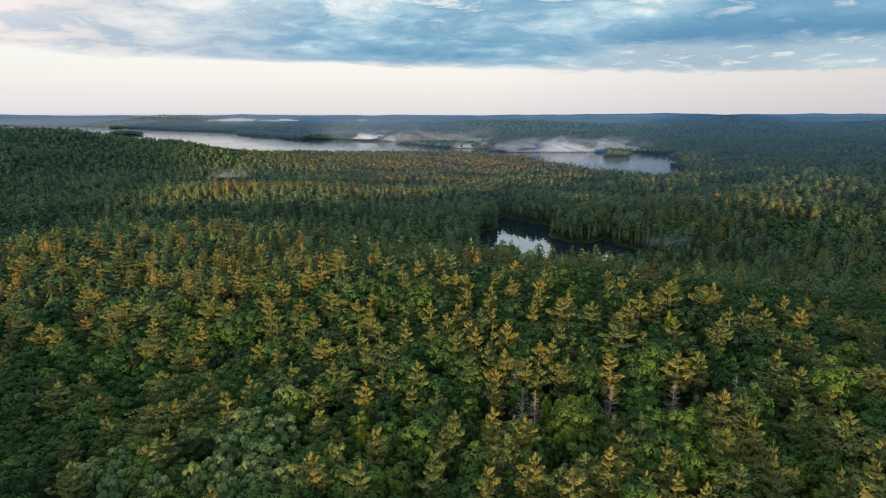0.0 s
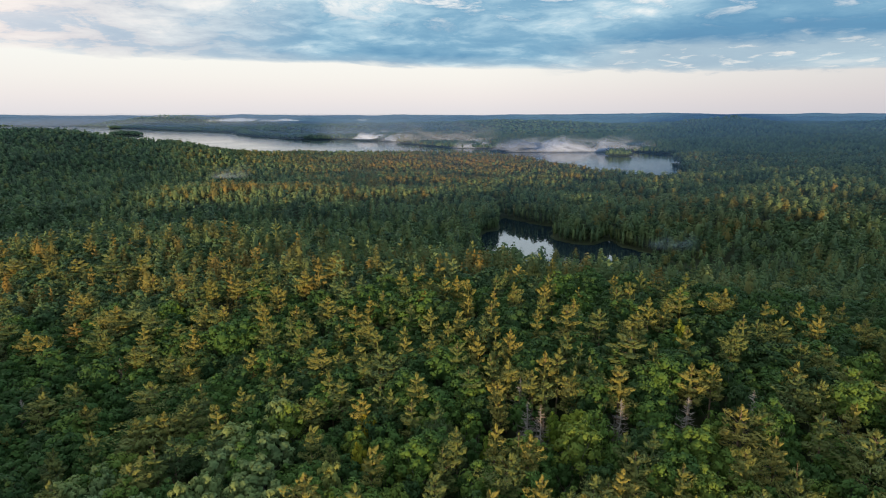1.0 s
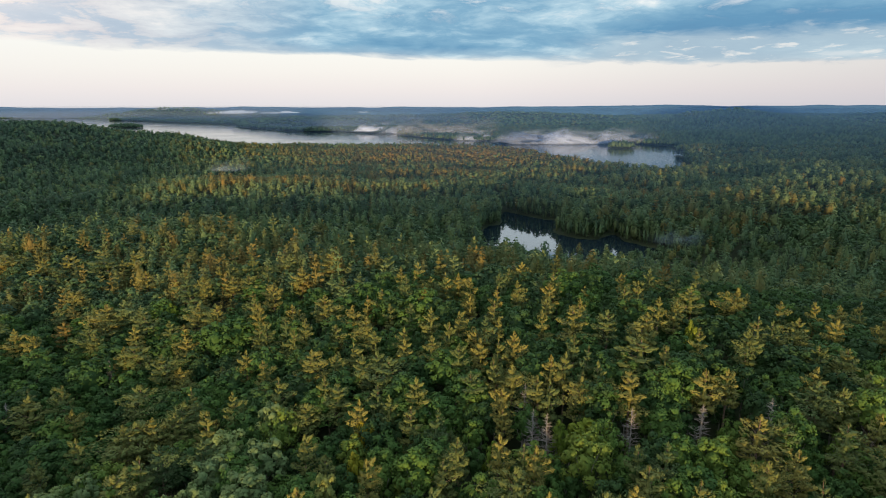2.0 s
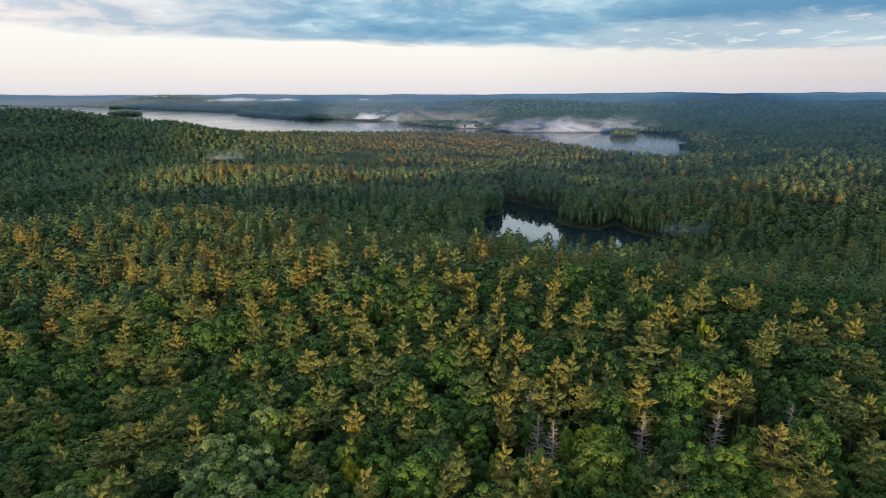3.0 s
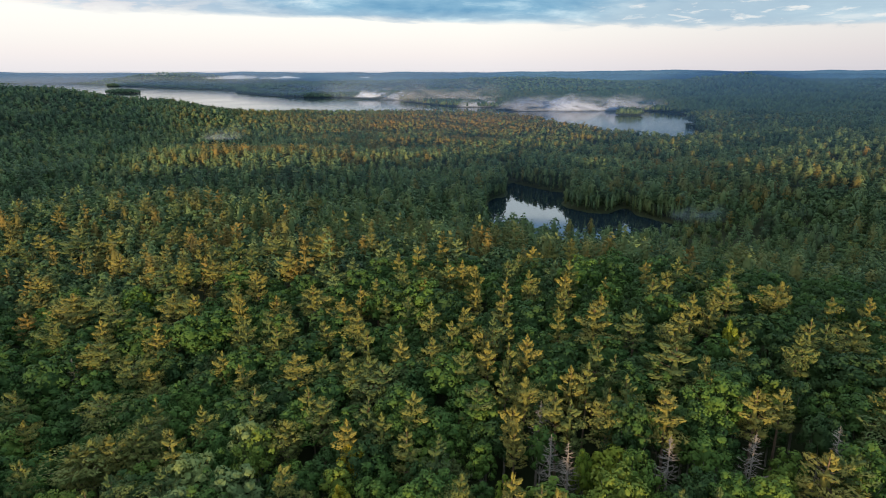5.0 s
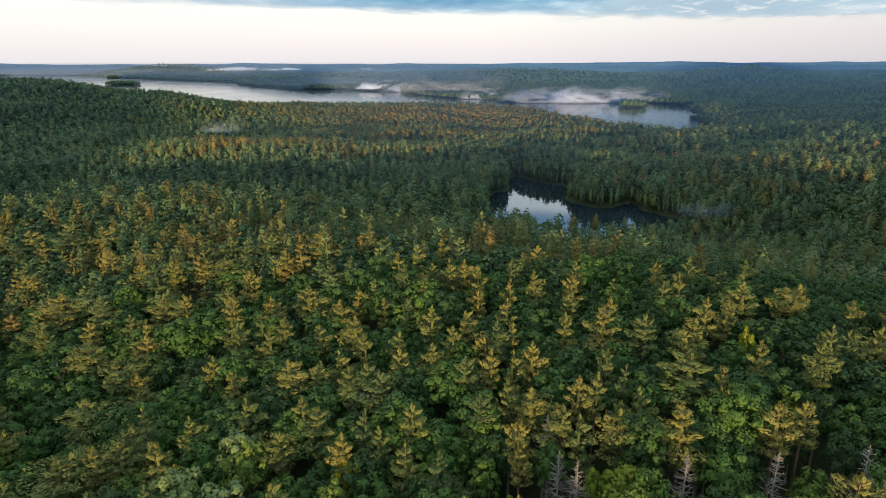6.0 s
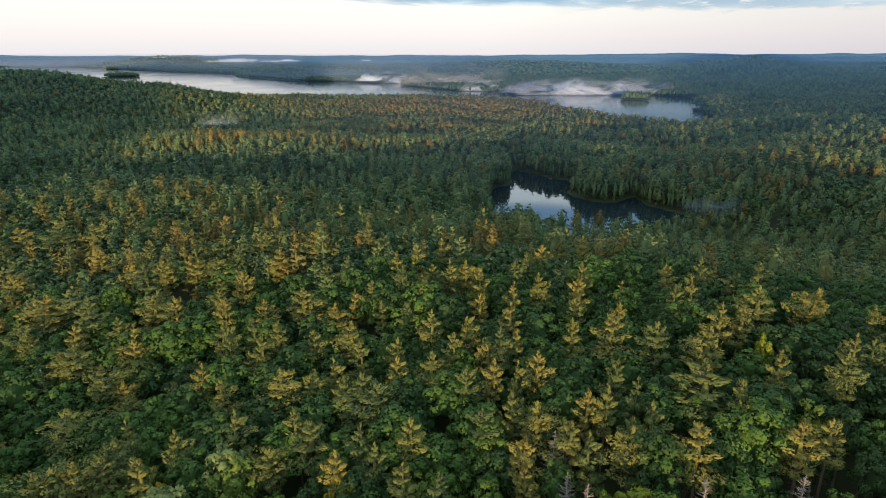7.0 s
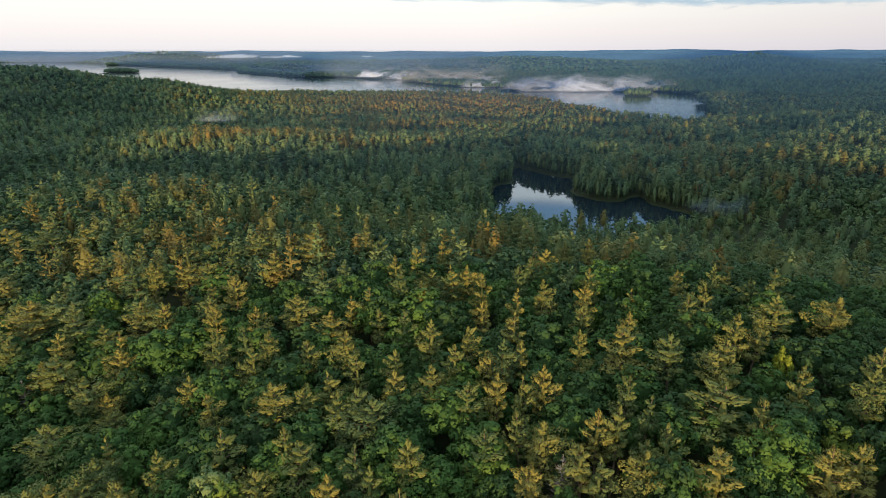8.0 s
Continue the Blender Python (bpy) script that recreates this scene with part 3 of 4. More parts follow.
def snag(rng, h):
    """A dead pine: a bleached trunk with a cone of thin bare branches that fork once."""
    trunk = tube([(0, 0, -1), (0.1, 0, h * 0.5), (0.25, 0.1, h)], (0.30, 0.19, 0.04), 7)
    arms = []
    for k in range(96):
        u = rng.uniform(0, 1) ** 0.85
        z = h * (0.42 + 0.56 * u)
        a, L = rng.uniform(0, 6.28), (3.4 * (1 - u) ** 0.8 + 0.35) * rng.uniform(0.55, 1.1)
        o = np.array([math.cos(a), math.sin(a), 0])
        root, elbow = np.array([0.1 + 0.15 * z / h, 0, z]), o * L * 0.55 + (0.12, 0, z + rng.uniform(-0.05, 0.15) * L)
        arms.append(tube([root, elbow, o * L + (0.12, 0, z + rng.uniform(0.1, 0.4) * L)], (0.07, 0.045, 0.015), 3))
        if L > 1.0:
            b = a + rng.choice((-1, 1)) * rng.uniform(0.4, 0.8)
            arms.append(tube([elbow, elbow + np.array([math.cos(b), math.sin(b), 0.35]) * L * 0.4], (0.035, 0.012), 3))
    return mesh_of("snag_branches", *joined(arms)[:2], dead_wood), mesh_of("snag_trunk", *trunk[:2], dead_wood)


snags = [snag(rng, 22.0), snag(rng, 22.0)]
poplars = []
for k in range(3):
    crown = broadleaf_crown(rng, 1800, 0.34, lobes=28, h=17, r=4.1)
    poplars.append((mesh_of("poplar_crown", crown[0], crown[1], leaf_pale, normals=crown[2]), mesh_of("poplar_trunk", *leaf_stem(rng, 17.0)[:2], bark_leaf)))
crown = broadleaf_crown(rng, 1300, 0.36, lobes=20, h=17, r=4.3)
yellow_maple = (mesh_of("maple_crown", crown[0], crown[1], leaf_yellow, normals=crown[2]), mesh_of("maple_trunk", *leaf_stem(rng, 17.0)[:2], bark_leaf))


def knob(rng, h, r, foot, pointed, tufts, size, fill=0.72):
    """A crown seen from afar: lumps of foliage round an uneven heart."""
    v, f, m = ball((0, 0, 0), (1, 1, 1), 1)
    v = v * rng.uniform(0.85, 1.1, (len(v), 1))
    taper = 1 - pointed * np.clip(v[:, 2:3] * 0.5 + 0.3, 0, 0.85)
    half = h * (1 - foot) / 2
    v = np.concatenate([v[:, :2] * r * fill * 0.86 * taper, v[:, 2:3] * half * 0.80 + h - half * 1.05], axis=1)
    lumps = unit(rng.normal(0, 1, (7, 3)) + (0, 0, 0.3))
    k = np.arange(tufts) + 0.5
    even = np.stack([np.cos(k * 2.39996) * np.sqrt(1 - (1 - 1.75 * k / tufts) ** 2), np.sin(k * 2.39996) * np.sqrt(1 - (1 - 1.75 * k / tufts) ** 2), 1 - 1.75 * k / tufts], -1)
    d = np.where(rng.random((tufts, 1)) < 0.6, even, lumps[rng.integers(0, 7, tufts)])
    d = unit(d + rng.normal(0, 0.26, (tufts, 3)))
    t = 1 - pointed * np.clip(d[:, 2:3] * 0.5 + 0.3, 0, 0.85)
    out = rng.uniform(0.78, 1.08, (tufts, 1))
    c = np.concatenate([d[:, :2] * r * t * out, d[:, 2:3] * half * np.minimum(out, 1) + h - half], axis=1)
    soft = unit(d * (1, 1, 0.9) + (0, 0, 0.25))
    return joined([(v, f, unit(m + (0, 0, 0.1))), patches(c, soft, size, rng, 0.38)])


def clump(rng, h, r, top):
    """A far crown: an uneven dome or spire."""
    k, v = 4, []
    for zz, q in ((0.25, 0.9), (0.68, 0.85 - 0.35 * top)):
        for i in range(k):
            a = 6.28 * (i + rng.uniform(-0.3, 0.3)) / k
            v.append((math.cos(a) * r * q * rng.uniform(0.8, 1.2), math.sin(a) * r * q * rng.uniform(0.8, 1.2), h * zz * rng.uniform(0.9, 1.1)))
    v.append((0, 0, h))
    f = []
    for i in range(k):
        j = (i + 1) % k
        f += [(i, j, k + j), (i, k + j, k + i), (k + i, k + j, 2 * k)]
    v = np.array(v)
    return v, np.array(f), unit(v - (0, 0, 0.35 * h))


fine_pines = [pine_crown(rng, 12, 0.47, whorls=7, arms=5, bare=b, reach=r, narrow=q)[0] for b, r, q in ((0.35, 4.3, 0.0), (0.42, 4.2, 0.0), (0.38, 4.6, 0.1), (0.3, 3.9, 0.45), (0.35, 4.2, 0.25))]
fine_pines += [knob(rng, 25.0, r, f, q, 190, 0.60, 0.66) for r, f, q in ((3.6, 0.3, 0.45), (3.3, 0.25, 0.65), (3.1, 0.2, 0.8))]
fine_leafs = [broadleaf_crown(rng, 330, 0.62, lobes=12, core=0) for _ in range(4)]
fill_leafs = [broadleaf_crown(rng, 900, 0.37, lobes=18, core=0) for _ in range(4)]
mid_pines = [knob(rng, 25.0, r, f, q, 92, 0.85, 0.62) for r, f, q in ((3.8, 0.42, 0.4), (3.5, 0.38, 0.55), (4.1, 0.45, 0.3), (3.2, 0.3, 0.8), (3.7, 0.4, 0.6))]
mid_pines += [pine_crown(rng, 5, 0.85, whorls=6, arms=5, bare=b, reach=4.3, narrow=q, leaders=1)[0] for b, q in ((0.35, 0.0), (0.3, 0.4))]
mid_leafs = [broadleaf_crown(rng, 140, 0.92, lobes=10, core=0, r=3.8) for _ in range(4)]
far_pines = [knob(rng, 25.0, r * 0.98, 0.48, q, 50, 0.95, 0.60) for r, q in ((4.3, 0.35), (4.0, 0.5), (4.6, 0.3), (3.8, 0.7), (4.2, 0.4))]
far_leafs = [knob(rng, 17.0, r * 1.02, 0.4, 0.12, 46, 1.1, 0.62) for r in (4.0, 4.6, 4.3, 4.8)]
last_pines = [knob(rng, 25.0, r * 1.0, 0.5, q, 16, 1.5, 0.66) for r, q in ((4.3, 0.35), (4.0, 0.5), (4.6, 0.3), (3.8, 0.65))]
last_leafs = [knob(rng, 17.0, r * 1.05, 0.42, 0.12, 15, 1.6, 0.7) for r in (4.0, 4.6, 4.3)]
dots_pine = [clump(rng, 22, 4.5, 1.0) for _ in range(4)]
dots_leaf = [clump(rng, 17, 5.5, 0.2) for _ in range(4)]

shore_pine = [(v * (1.3, 1.3, 0.7), f, m) for v, f, m in dots_pine]
shore_leaf = [(v * (1.2, 1.2, 0.85), f, m) for v, f, m in dots_leaf]
low_pine = [(v * (2.0, 2.0, 0.55), f, m) for v, f, m in dots_pine]
low_leaf = [(v * (2.0, 2.0, 0.55), f, m) for v, f, m in dots_leaf]


def split(p):
    pine = rng.random(len(p)) < pine_share(p[:, 0], p[:, 1])
    return p[pine], p[~pine]


def leaf_tones(n, mid=0.36):
    return np.clip(rng.normal(mid, 0.18, n) + (rng.random(n) < 0.03) * 0.5, 0.02, 1.0)


def away_from(p, q, gap):
    keep = np.ones(len(p), bool)
    for qx, qy in q:
        keep &= np.hypot(p[:, 0] - qx, p[:, 1] - qy) > gap
    return p[keep]


# single trees that stand out: x, y, half width of the crown
FRONT_PINES = [(49, 100, 2.2), (62, 100, 2.9), (78, 100, 3.9), (72, 101, 1.9), (38, 102, 2.0), (56, 104, 3.4), (44, 104, 3.0), (8, 105, 2.1), (63,
    106, 1.8), (22, 107, 1.8), (66, 109, 1.8), (86, 109, 2.3), (19, 110, 2.2), (9, 110, 1.8), (29, 110, 3.5), (33, 110, 3.1), (44, 110, 1.8), (59,
    114, 2.0), (-3, 116, 2.3), (38, 116, 3.5), (84, 117, 3.7), (66, 118, 2.7), (14, 120, 2.9), (39, 124, 1.8), (44, 124, 1.8), (79, 124, 3.4), (18,
    126, 2.6), (-16, 128, 2.2), (0, 128, 2.8), (16, 128, 1.8), (64, 129, 4.3), (11, 130, 2.2), (68, 130, 1.8)]
SLOPE_PINES = [(-70, 132, 4.3), (3, 133, 2.2), (87, 138, 2.8), (-32, 140, 2.1), (106, 140, 5.1), (-65, 142, 2.6), (84, 142, 3.7), (-3, 143, 2.0), (98,
    144, 4.3), (43, 146, 3.8), (-8, 147, 3.1), (86, 148, 3.1), (32, 148, 2.1), (14, 149, 2.1), (25, 149, 2.8), (33, 152, 1.8), (23, 152, 3.2), (-20,
    153, 2.5), (38, 154, 2.0), (117, 154, 3.0), (-92, 154, 2.5), (-14, 154, 1.8), (-59, 155, 2.9), (55, 158, 2.3), (-7, 158, 2.9), (30, 159, 1.8),
    (101, 159, 3.6), (117, 159, 2.0), (-81, 159, 4.9), (-17, 159, 2.6), (27, 160, 2.0), (7, 160, 3.3), (17, 160, 2.8)]
RISE_PINES = [(94, 160, 3.1), (-75, 160, 3.3), (-70, 160, 3.2), (50, 162, 5.0), (36, 162, 1.8), (14, 162, 1.8), (-55, 162, 2.4), (-28, 162, 3.8),
    (-69, 164, 2.9), (-44, 165, 3.5), (-31, 166, 2.3), (34, 168, 2.3), (80, 168, 2.7), (67, 169, 2.0), (-69, 169, 2.5), (-15, 172, 4.3), (19, 172,
    1.8), (14, 172, 1.8), (3, 172, 2.9), (10, 174, 2.4), (86, 174, 3.0), (89, 174, 2.6), (96, 174, 3.3), (-106, 174, 2.3), (107, 175, 2.7), (129, 175,
    2.9), (-19, 176, 3.2), (-23, 176, 2.0), (55, 176, 3.5), (-134, 176, 2.5), (123, 178, 2.1), (46, 179, 3.3), (-12, 180, 2.9)]
RIDGE_PINES = [(-4, 180, 3.3), (-38, 180, 3.8), (-122, 180, 4.9), (-89, 180, 4.1), (-52, 182, 2.8), (-26, 184, 3.4), (38, 184, 4.2), (13, 185, 2.5),
    (1, 186, 2.1), (16, 186, 2.5), (29, 186, 1.8), (-20, 188, 1.8), (-12, 188, 2.5), (63, 188, 2.6), (67, 188, 2.2), (-61, 190, 2.2), (119, 191, 3.5),
    (100, 192, 2.9), (4, 194, 1.9), (41, 194, 1.8), (114, 194, 1.8), (-90, 196, 3.9), (-48, 196, 2.5), (-24, 196, 3.1), (15, 196, 3.1), (54, 196,
    2.2), (76, 196, 4.2), (129, 196, 2.1), (-4, 198, 3.1), (-34, 198, 2.9), (90, 198, 2.9), (62, 200, 1.8), (58, 201, 2.8)]
CREST_PINES = [(-45, 202, 2.8), (-58, 203, 1.9), (-107, 206, 2.6), (-11, 206, 2.8), (-52, 206, 2.4), (-102, 207, 5.1), (-86, 208, 3.5), (8, 208, 2.5),
    (-63, 209, 2.9), (18, 210, 2.1), (77, 210, 2.4), (-31, 212, 3.6), (25, 214, 2.4), (-121, 215, 3.3), (-52, 218, 3.2), (-27, 218, 2.4), (61, 218,
    2.0), (70, 218, 1.8), (-8, 219, 2.2), (38, 219, 1.8), (-65, 220, 2.5), (-42, 220, 4.0), (10, 221, 2.4), (-22, 222, 3.4), (-108, 224, 4.9), (-84,
    227, 3.7), (-165, 228, 4.3), (-90, 228, 3.8), (-70, 228, 3.2), (-14, 228, 2.0), (1, 228, 2.5), (0, 228, 1.8), (-6, 230, 2.0)]
BACK_PINES = [(5, 230, 2.3), (20, 230, 2.0), (-126, 233, 5.2), (-64, 234, 2.7), (-37, 236, 4.7), (24, 236, 2.1), (-16, 240, 1.8), (30, 242, 2.4),
    (-10, 244, 2.1), (-100, 248, 4.7), (-78, 249, 4.3), (-95, 250, 2.3), (-57, 250, 3.9), (-85, 251, 4.1), (-3, 252, 2.5), (-150, 253, 4.5), (45, 253,
    2.2), (-185, 255, 4.8), (-109, 255, 3.6), (-72, 256, 2.9), (-23, 257, 2.5), (38, 258, 2.3), (-93, 260, 2.4), (-47, 264, 4.4), (-66, 268, 4.8),
    (-129, 270, 4.6), (-90, 270, 2.5), (-82, 270, 3.1), (-177, 286, 4.4), (-191, 300, 3.9), (-163, 302, 6.7), (-114, 305, 4.2), (-216, 306, 5.7)]
LAST_PINES = [(-152, 306, 5.9), (-134, 308, 4.4), (-186, 309, 5.5), (-212, 314, 4.9)]
PINES = FRONT_PINES + SLOPE_PINES + RISE_PINES + RIDGE_PINES + CREST_PINES + BACK_PINES + LAST_PINES
ASPENS = [(-48, 120, 3.9), (-34, 122, 4.1), (-65, 123, 3.8), (-43, 124, 4.2), (-56, 125, 3.4), (-76, 126, 4.3), (-52, 128, 3.7), (-25, 128, 2.9),
    (-43, 132, 5.1), (-87, 134, 4.6), (-52, 138, 4.6), (-81, 138, 3.8), (-42, 143, 5.0), (-52, 147, 5.2), (-43, 158, 4.2)]
YELLOW_TREES = [(11, 136, 1.8), (-20, 139, 2.4), (26, 140, 1.8), (31, 140, 4.4), (-20, 151, 2.7), (-55, 154, 2.3), (71, 182, 1.8), (-105, 240, 2.6)]
DEAD_PINES = [(41, 138), (56, 138), (72, 138), (23, 139), (20, 142), (19, 152), (-131, 182), (-109, 202)]


def tree(name, shape, m, s, w, label, masters, group):
    """One tree: an empty at its foot, with crown and trunk. Later ones of the same shape share its meshes."""
    if shape[0].name not in masters:
        root = new(name)
        for part_name, me in zip(("crown", "trunk"), shape):
            ob = new(part_name, me)
            ob.parent = root
        tagged(root, label, "tree", group)
        root.matrix_basis = m
        masters[shape[0].name] = root
    else:
        root = copy_thing(masters[shape[0].name], m)
    root.scale = (w, w, s)
    return root


def plant_near():
    masters = {}
    pr = np.random.default_rng(5)
    for x, y, r in PINES:
        k = int(pr.integers(0, len(near_pines)))
        w = max(r * 1.42, 3.4) / 4.6
        tree("pine_tree", near_pines[k][:2], pose(x, y, land_z(x, y), pr.normal(0, 1.5), pr.normal(0, 1.5), pr.uniform(0, 360)), 22.3 / 25.0 * pr.uniform(0.95, 1.05),
             w, "tall white pine with golden-green needles rising over the canopy", masters, "emergent pines")
    for x, y, r in ASPENS:
        k = int(pr.integers(0, 3))
        tree("poplar_tree", poplars[k][:2], pose(x, y, land_z(x, y), 0, 0, pr.uniform(0, 360)), 20.5 / 17.0, r / 3.9,
             "large poplar with pale grey-green leaves", masters, "poplars")
    for x, y, r in YELLOW_TREES:
        tree("maple_tree", yellow_maple[:2], pose(x, y, land_z(x, y), 0, 0, pr.uniform(0, 360)), 17.0 / 17.0, max(r, 2.2) / 4.3,
             "maple with bright yellow-green early autumn leaves", masters, "yellow maples")
    for n, (x, y) in enumerate(DEAD_PINES):
        k = n % 2
        tree("dead_pine", snags[k], pose(x, y, land_z(x, y), pr.normal(0, 2), pr.normal(0, 2), pr.uniform(0, 360)), (19.2 + pr.uniform(0, 1.6)) / 22.0, 1.0,
             "dead grey pine with bare broken branches", masters, "dead pines")
    marked = [(a, b) for a, b, c in PINES + YELLOW_TREES]
    spots = scatter(92, NEAR_END, 6.7)
    spots = away_from(away_from(away_from(spots, DEAD_PINES, 3.8), marked, 1.9), [(a, b) for a, b, c in ASPENS], 3.6)
    west = (spots[:, 0] < -0.62 * spots[:, 1]) | (spots[:, 0] > 0.70 * spots[:, 1])
    pine = rng.random(len(spots)) < np.where(west, np.where(spots[:, 0] < 0, 0.30, 0.10), np.where(spots[:, 0] < -25, 0.17, 0.08))
    pines, leafs = spots[pine], spots[~pine]
    for spots, shapes, name, h0, mid_h, lab, lim in (
            (pines, near_pines, "pine_tree", 25.0, 19.5, "younger white pine half hidden in the canopy", 95),
            (leafs, near_leafs, "broadleaf_tree", 17.0, 16.2, "rounded green broadleaf tree in the dense forest canopy", 300)):
        spots = spots[np.argsort(spots[:, 1])]
        z = land(spots[:, 0], spots[:, 1])
        masters = {}
        pairs = [q[:2] for q in shapes]
        for i in range(min(lim, len(spots))):
            sh = pairs[int(rng.integers(0, len(pairs)))]
            s = rng.normal(mid_h, 2.4) / h0
            tree(name, sh, pose(spots[i, 0], spots[i, 1], z[i], 0, 0, rng.uniform(0, 360)), s, s * rng.uniform(0.82, 1.22), lab, masters, "canopy trees")
        rest = spots[lim:]
        if name == "pine_tree":
            stand("pine_stand", [q[2] for q in shapes], rest, rng.normal(mid_h, 1.7, len(rest)), h0, pine_tone(rest[:, 0], rest[:, 1], len(rest)), pine_far, "stand of tall white pines on the wooded ridge", "trees")
        else:
            for kinds, part_of in (([q[2] for q in shapes], rest[rest[:, 1] < 165]), (fill_leafs, rest[rest[:, 1] >= 165])):
                # leaf colour is darkened eastward, in place of shade on that side
                stand("broadleaf_stand", kinds, part_of, rng.normal(mid_h, 2.4, len(part_of)), h0, np.clip(leaf_tones(len(part_of), 0.34) - 0.22 * np.clip((part_of[:, 0] - 20) / 40, 0, 1), 0.02, 1), leaf_ridge, "stand of green broadleaf trees on the wooded ridge", "trees")


def stature(p):
    """Shorter growth on the wet near bank of the pond."""
    return 1 - 0.45 * np.exp(-((p[:, 0] - 145) / 50) ** 2 / 2 - ((p[:, 1] - 395) / 35) ** 2 / 2)


def plant_band(y0, y1, step, pine_kinds, leaf_kinds, where, wide=0.77, ph=20.5, lh=17.5, margin=22.0, spread=2.0, clear=-1e4):
    spots = scatter(y0, y1, step, wide, margin)
    spots = spots[np.abs(spots[:, 0]) > wide * np.maximum(spots[:, 1], 60) + clear]
    pines, leafs = split(spots)
    stand("pine_stand", pine_kinds, pines, rng.normal(ph, spread, len(pines)) * stature(pines), 25.0 if len(pine_kinds[0][0]) > 11 else 22.0, pine_tone(pines[:, 0], pines[:, 1], len(pines)), pine_far, "conifer forest " + where, "trees")
    # the west hill's shade is painted in as a darker leaf tone
    stand("broadleaf_stand", leaf_kinds, leafs, rng.normal(lh, 1.4, len(leafs)) * stature(leafs), 17.0, np.clip(leaf_tones(len(leafs), 0.38 if y0 < 500 else 0.28) - 0.2 * np.exp(-((leafs[:, 0] + 620) / 330) ** 2 / 2 - ((leafs[:, 1] - 880) / 330) ** 2 / 2), 0, 1), leaf_far, "green broadleaf forest " + where, "trees")


plant_near()
plant_band(-90, 92, 6.6, mid_pines, mid_leafs, "on the slope under the flight", margin=32)
plant_band(-90, 92, 8.5, mid_pines, mid_leafs, "beside the slope under the flight", margin=140, clear=32)
plant_band(NEAR_END, 375, 7.0, fine_pines, fine_leafs, "behind the ridge", ph=21.2, lh=16.4, spread=2.3)
plant_band(375, MID_END, 7.7, mid_pines, mid_leafs, "round the pond valley", ph=20.8, lh=17.2, spread=2.6)
plant_band(MID_END, 880, 7.3, far_pines, far_leafs, "on the hills before the lake", ph=19.5, lh=16.5, spread=1.7)
plant_band(880, FAR_END, 7.7, last_pines, last_leafs, "on the hills before the lake", ph=19.5, lh=16.5, spread=1.5)
plant_band(FAR_END, 2400, 12.5, shore_pine, shore_leaf, "round the lake", 0.85, 22, 17)
plant_band(2400, 4600, 30.0, low_pine, low_leaf, "on the far hills", 0.85, 22, 17)


gravel = rough_surface("gravel", [(0.3, (0.30, 0.28, 0.26)), (0.7, (0.44, 0.42, 0.40))], 1.5)


def build_road():
    """A short stretch of forest road that comes down to the head of the pond."""
    u = np.linspace(0, 1, 24)
    cx, cy = 46 + 44 * u, 664 + 5 * np.sin(u * 3.0) + 3 * u
    vs = []
    for o in (-2.6, -2.4, 2.4, 2.6):
        vs.append(np.stack([cx, cy + o, land(cx, cy) + (0.55 if abs(o) < 2.5 else -0.3)], -1))
    me = mesh_of("road", np.concatenate(vs), grid_faces(24, 4), gravel, smooth=True)
    tagged(new("road", me), "pale gravel forest road at the head of the pond", "road", kind="structure")


build_road()


def plant_shores():
    """Young trees and bushes, leafy to the ground, along the water."""
    g = np.stack(np.meshgrid(np.arange(-20, 220, 4.0), np.arange(380, 690, 4.0)), -1).reshape(-1, 2)
    g = g + rng.uniform(-1.9, 1.9, g.shape)
    d = shore(g[:, 0], g[:, 1])[1]
    ok = (d > 0.6) & (d < 20) & ~((g[:, 1] > 645) & (np.abs(g[:, 0] - 66) < 14))
    g, d = g[ok], d[ok]
    keep = rng.random(len(g)) < np.where(d < 7, 0.97, 0.6)
    g, d = g[keep], d[keep]
    far_side = g[:, 1] > 440
    hh = np.where(far_side, np.clip(rng.normal(12, 3.5, len(g)) + 0.35 * d, 3, 20), np.clip(3 + d + rng.normal(0, 2, len(g)), 1.5, 9))
    shapes = [knob(rng, 17.0, r, 0.02, q, 70, 0.62, 0.55) for r, q in ((2.7, 0.5), (2.3, 0.75), (3.1, 0.35), (2.0, 0.85))]
    stand("shore_thicket", shapes, g, hh, 17.0, np.clip(rng.normal(0.2, 0.12, len(g)), 0.02, 1), pine_far, "young dark conifers and bushes crowding the pond shore", "trees")
    g = np.stack(np.meshgrid(np.arange(-2300, 900, 10.0), np.arange(780, 4000, 10.0)), -1).reshape(-1, 2)
    g = g + rng.uniform(-4, 4, g.shape)
    d = shore(g[:, 0], g[:, 1])[0]
    g = g[(d > 1.5) & (d < 22)]
    # the low tint darkens these needles in place of missing shade
    stand("shore_thicket", [knob(rng, 17.0, 5.0, 0.0, q, 10, 1.8) for q in (0.2, 0.6)], g, rng.normal(14, 2.5, len(g)), 17.0, np.clip(rng.normal(0.08, 0.08, len(g)), 0.0, 1), pine_far, "trees crowding the lake shore, toned dark to imitate shade", "trees")


plant_shores()


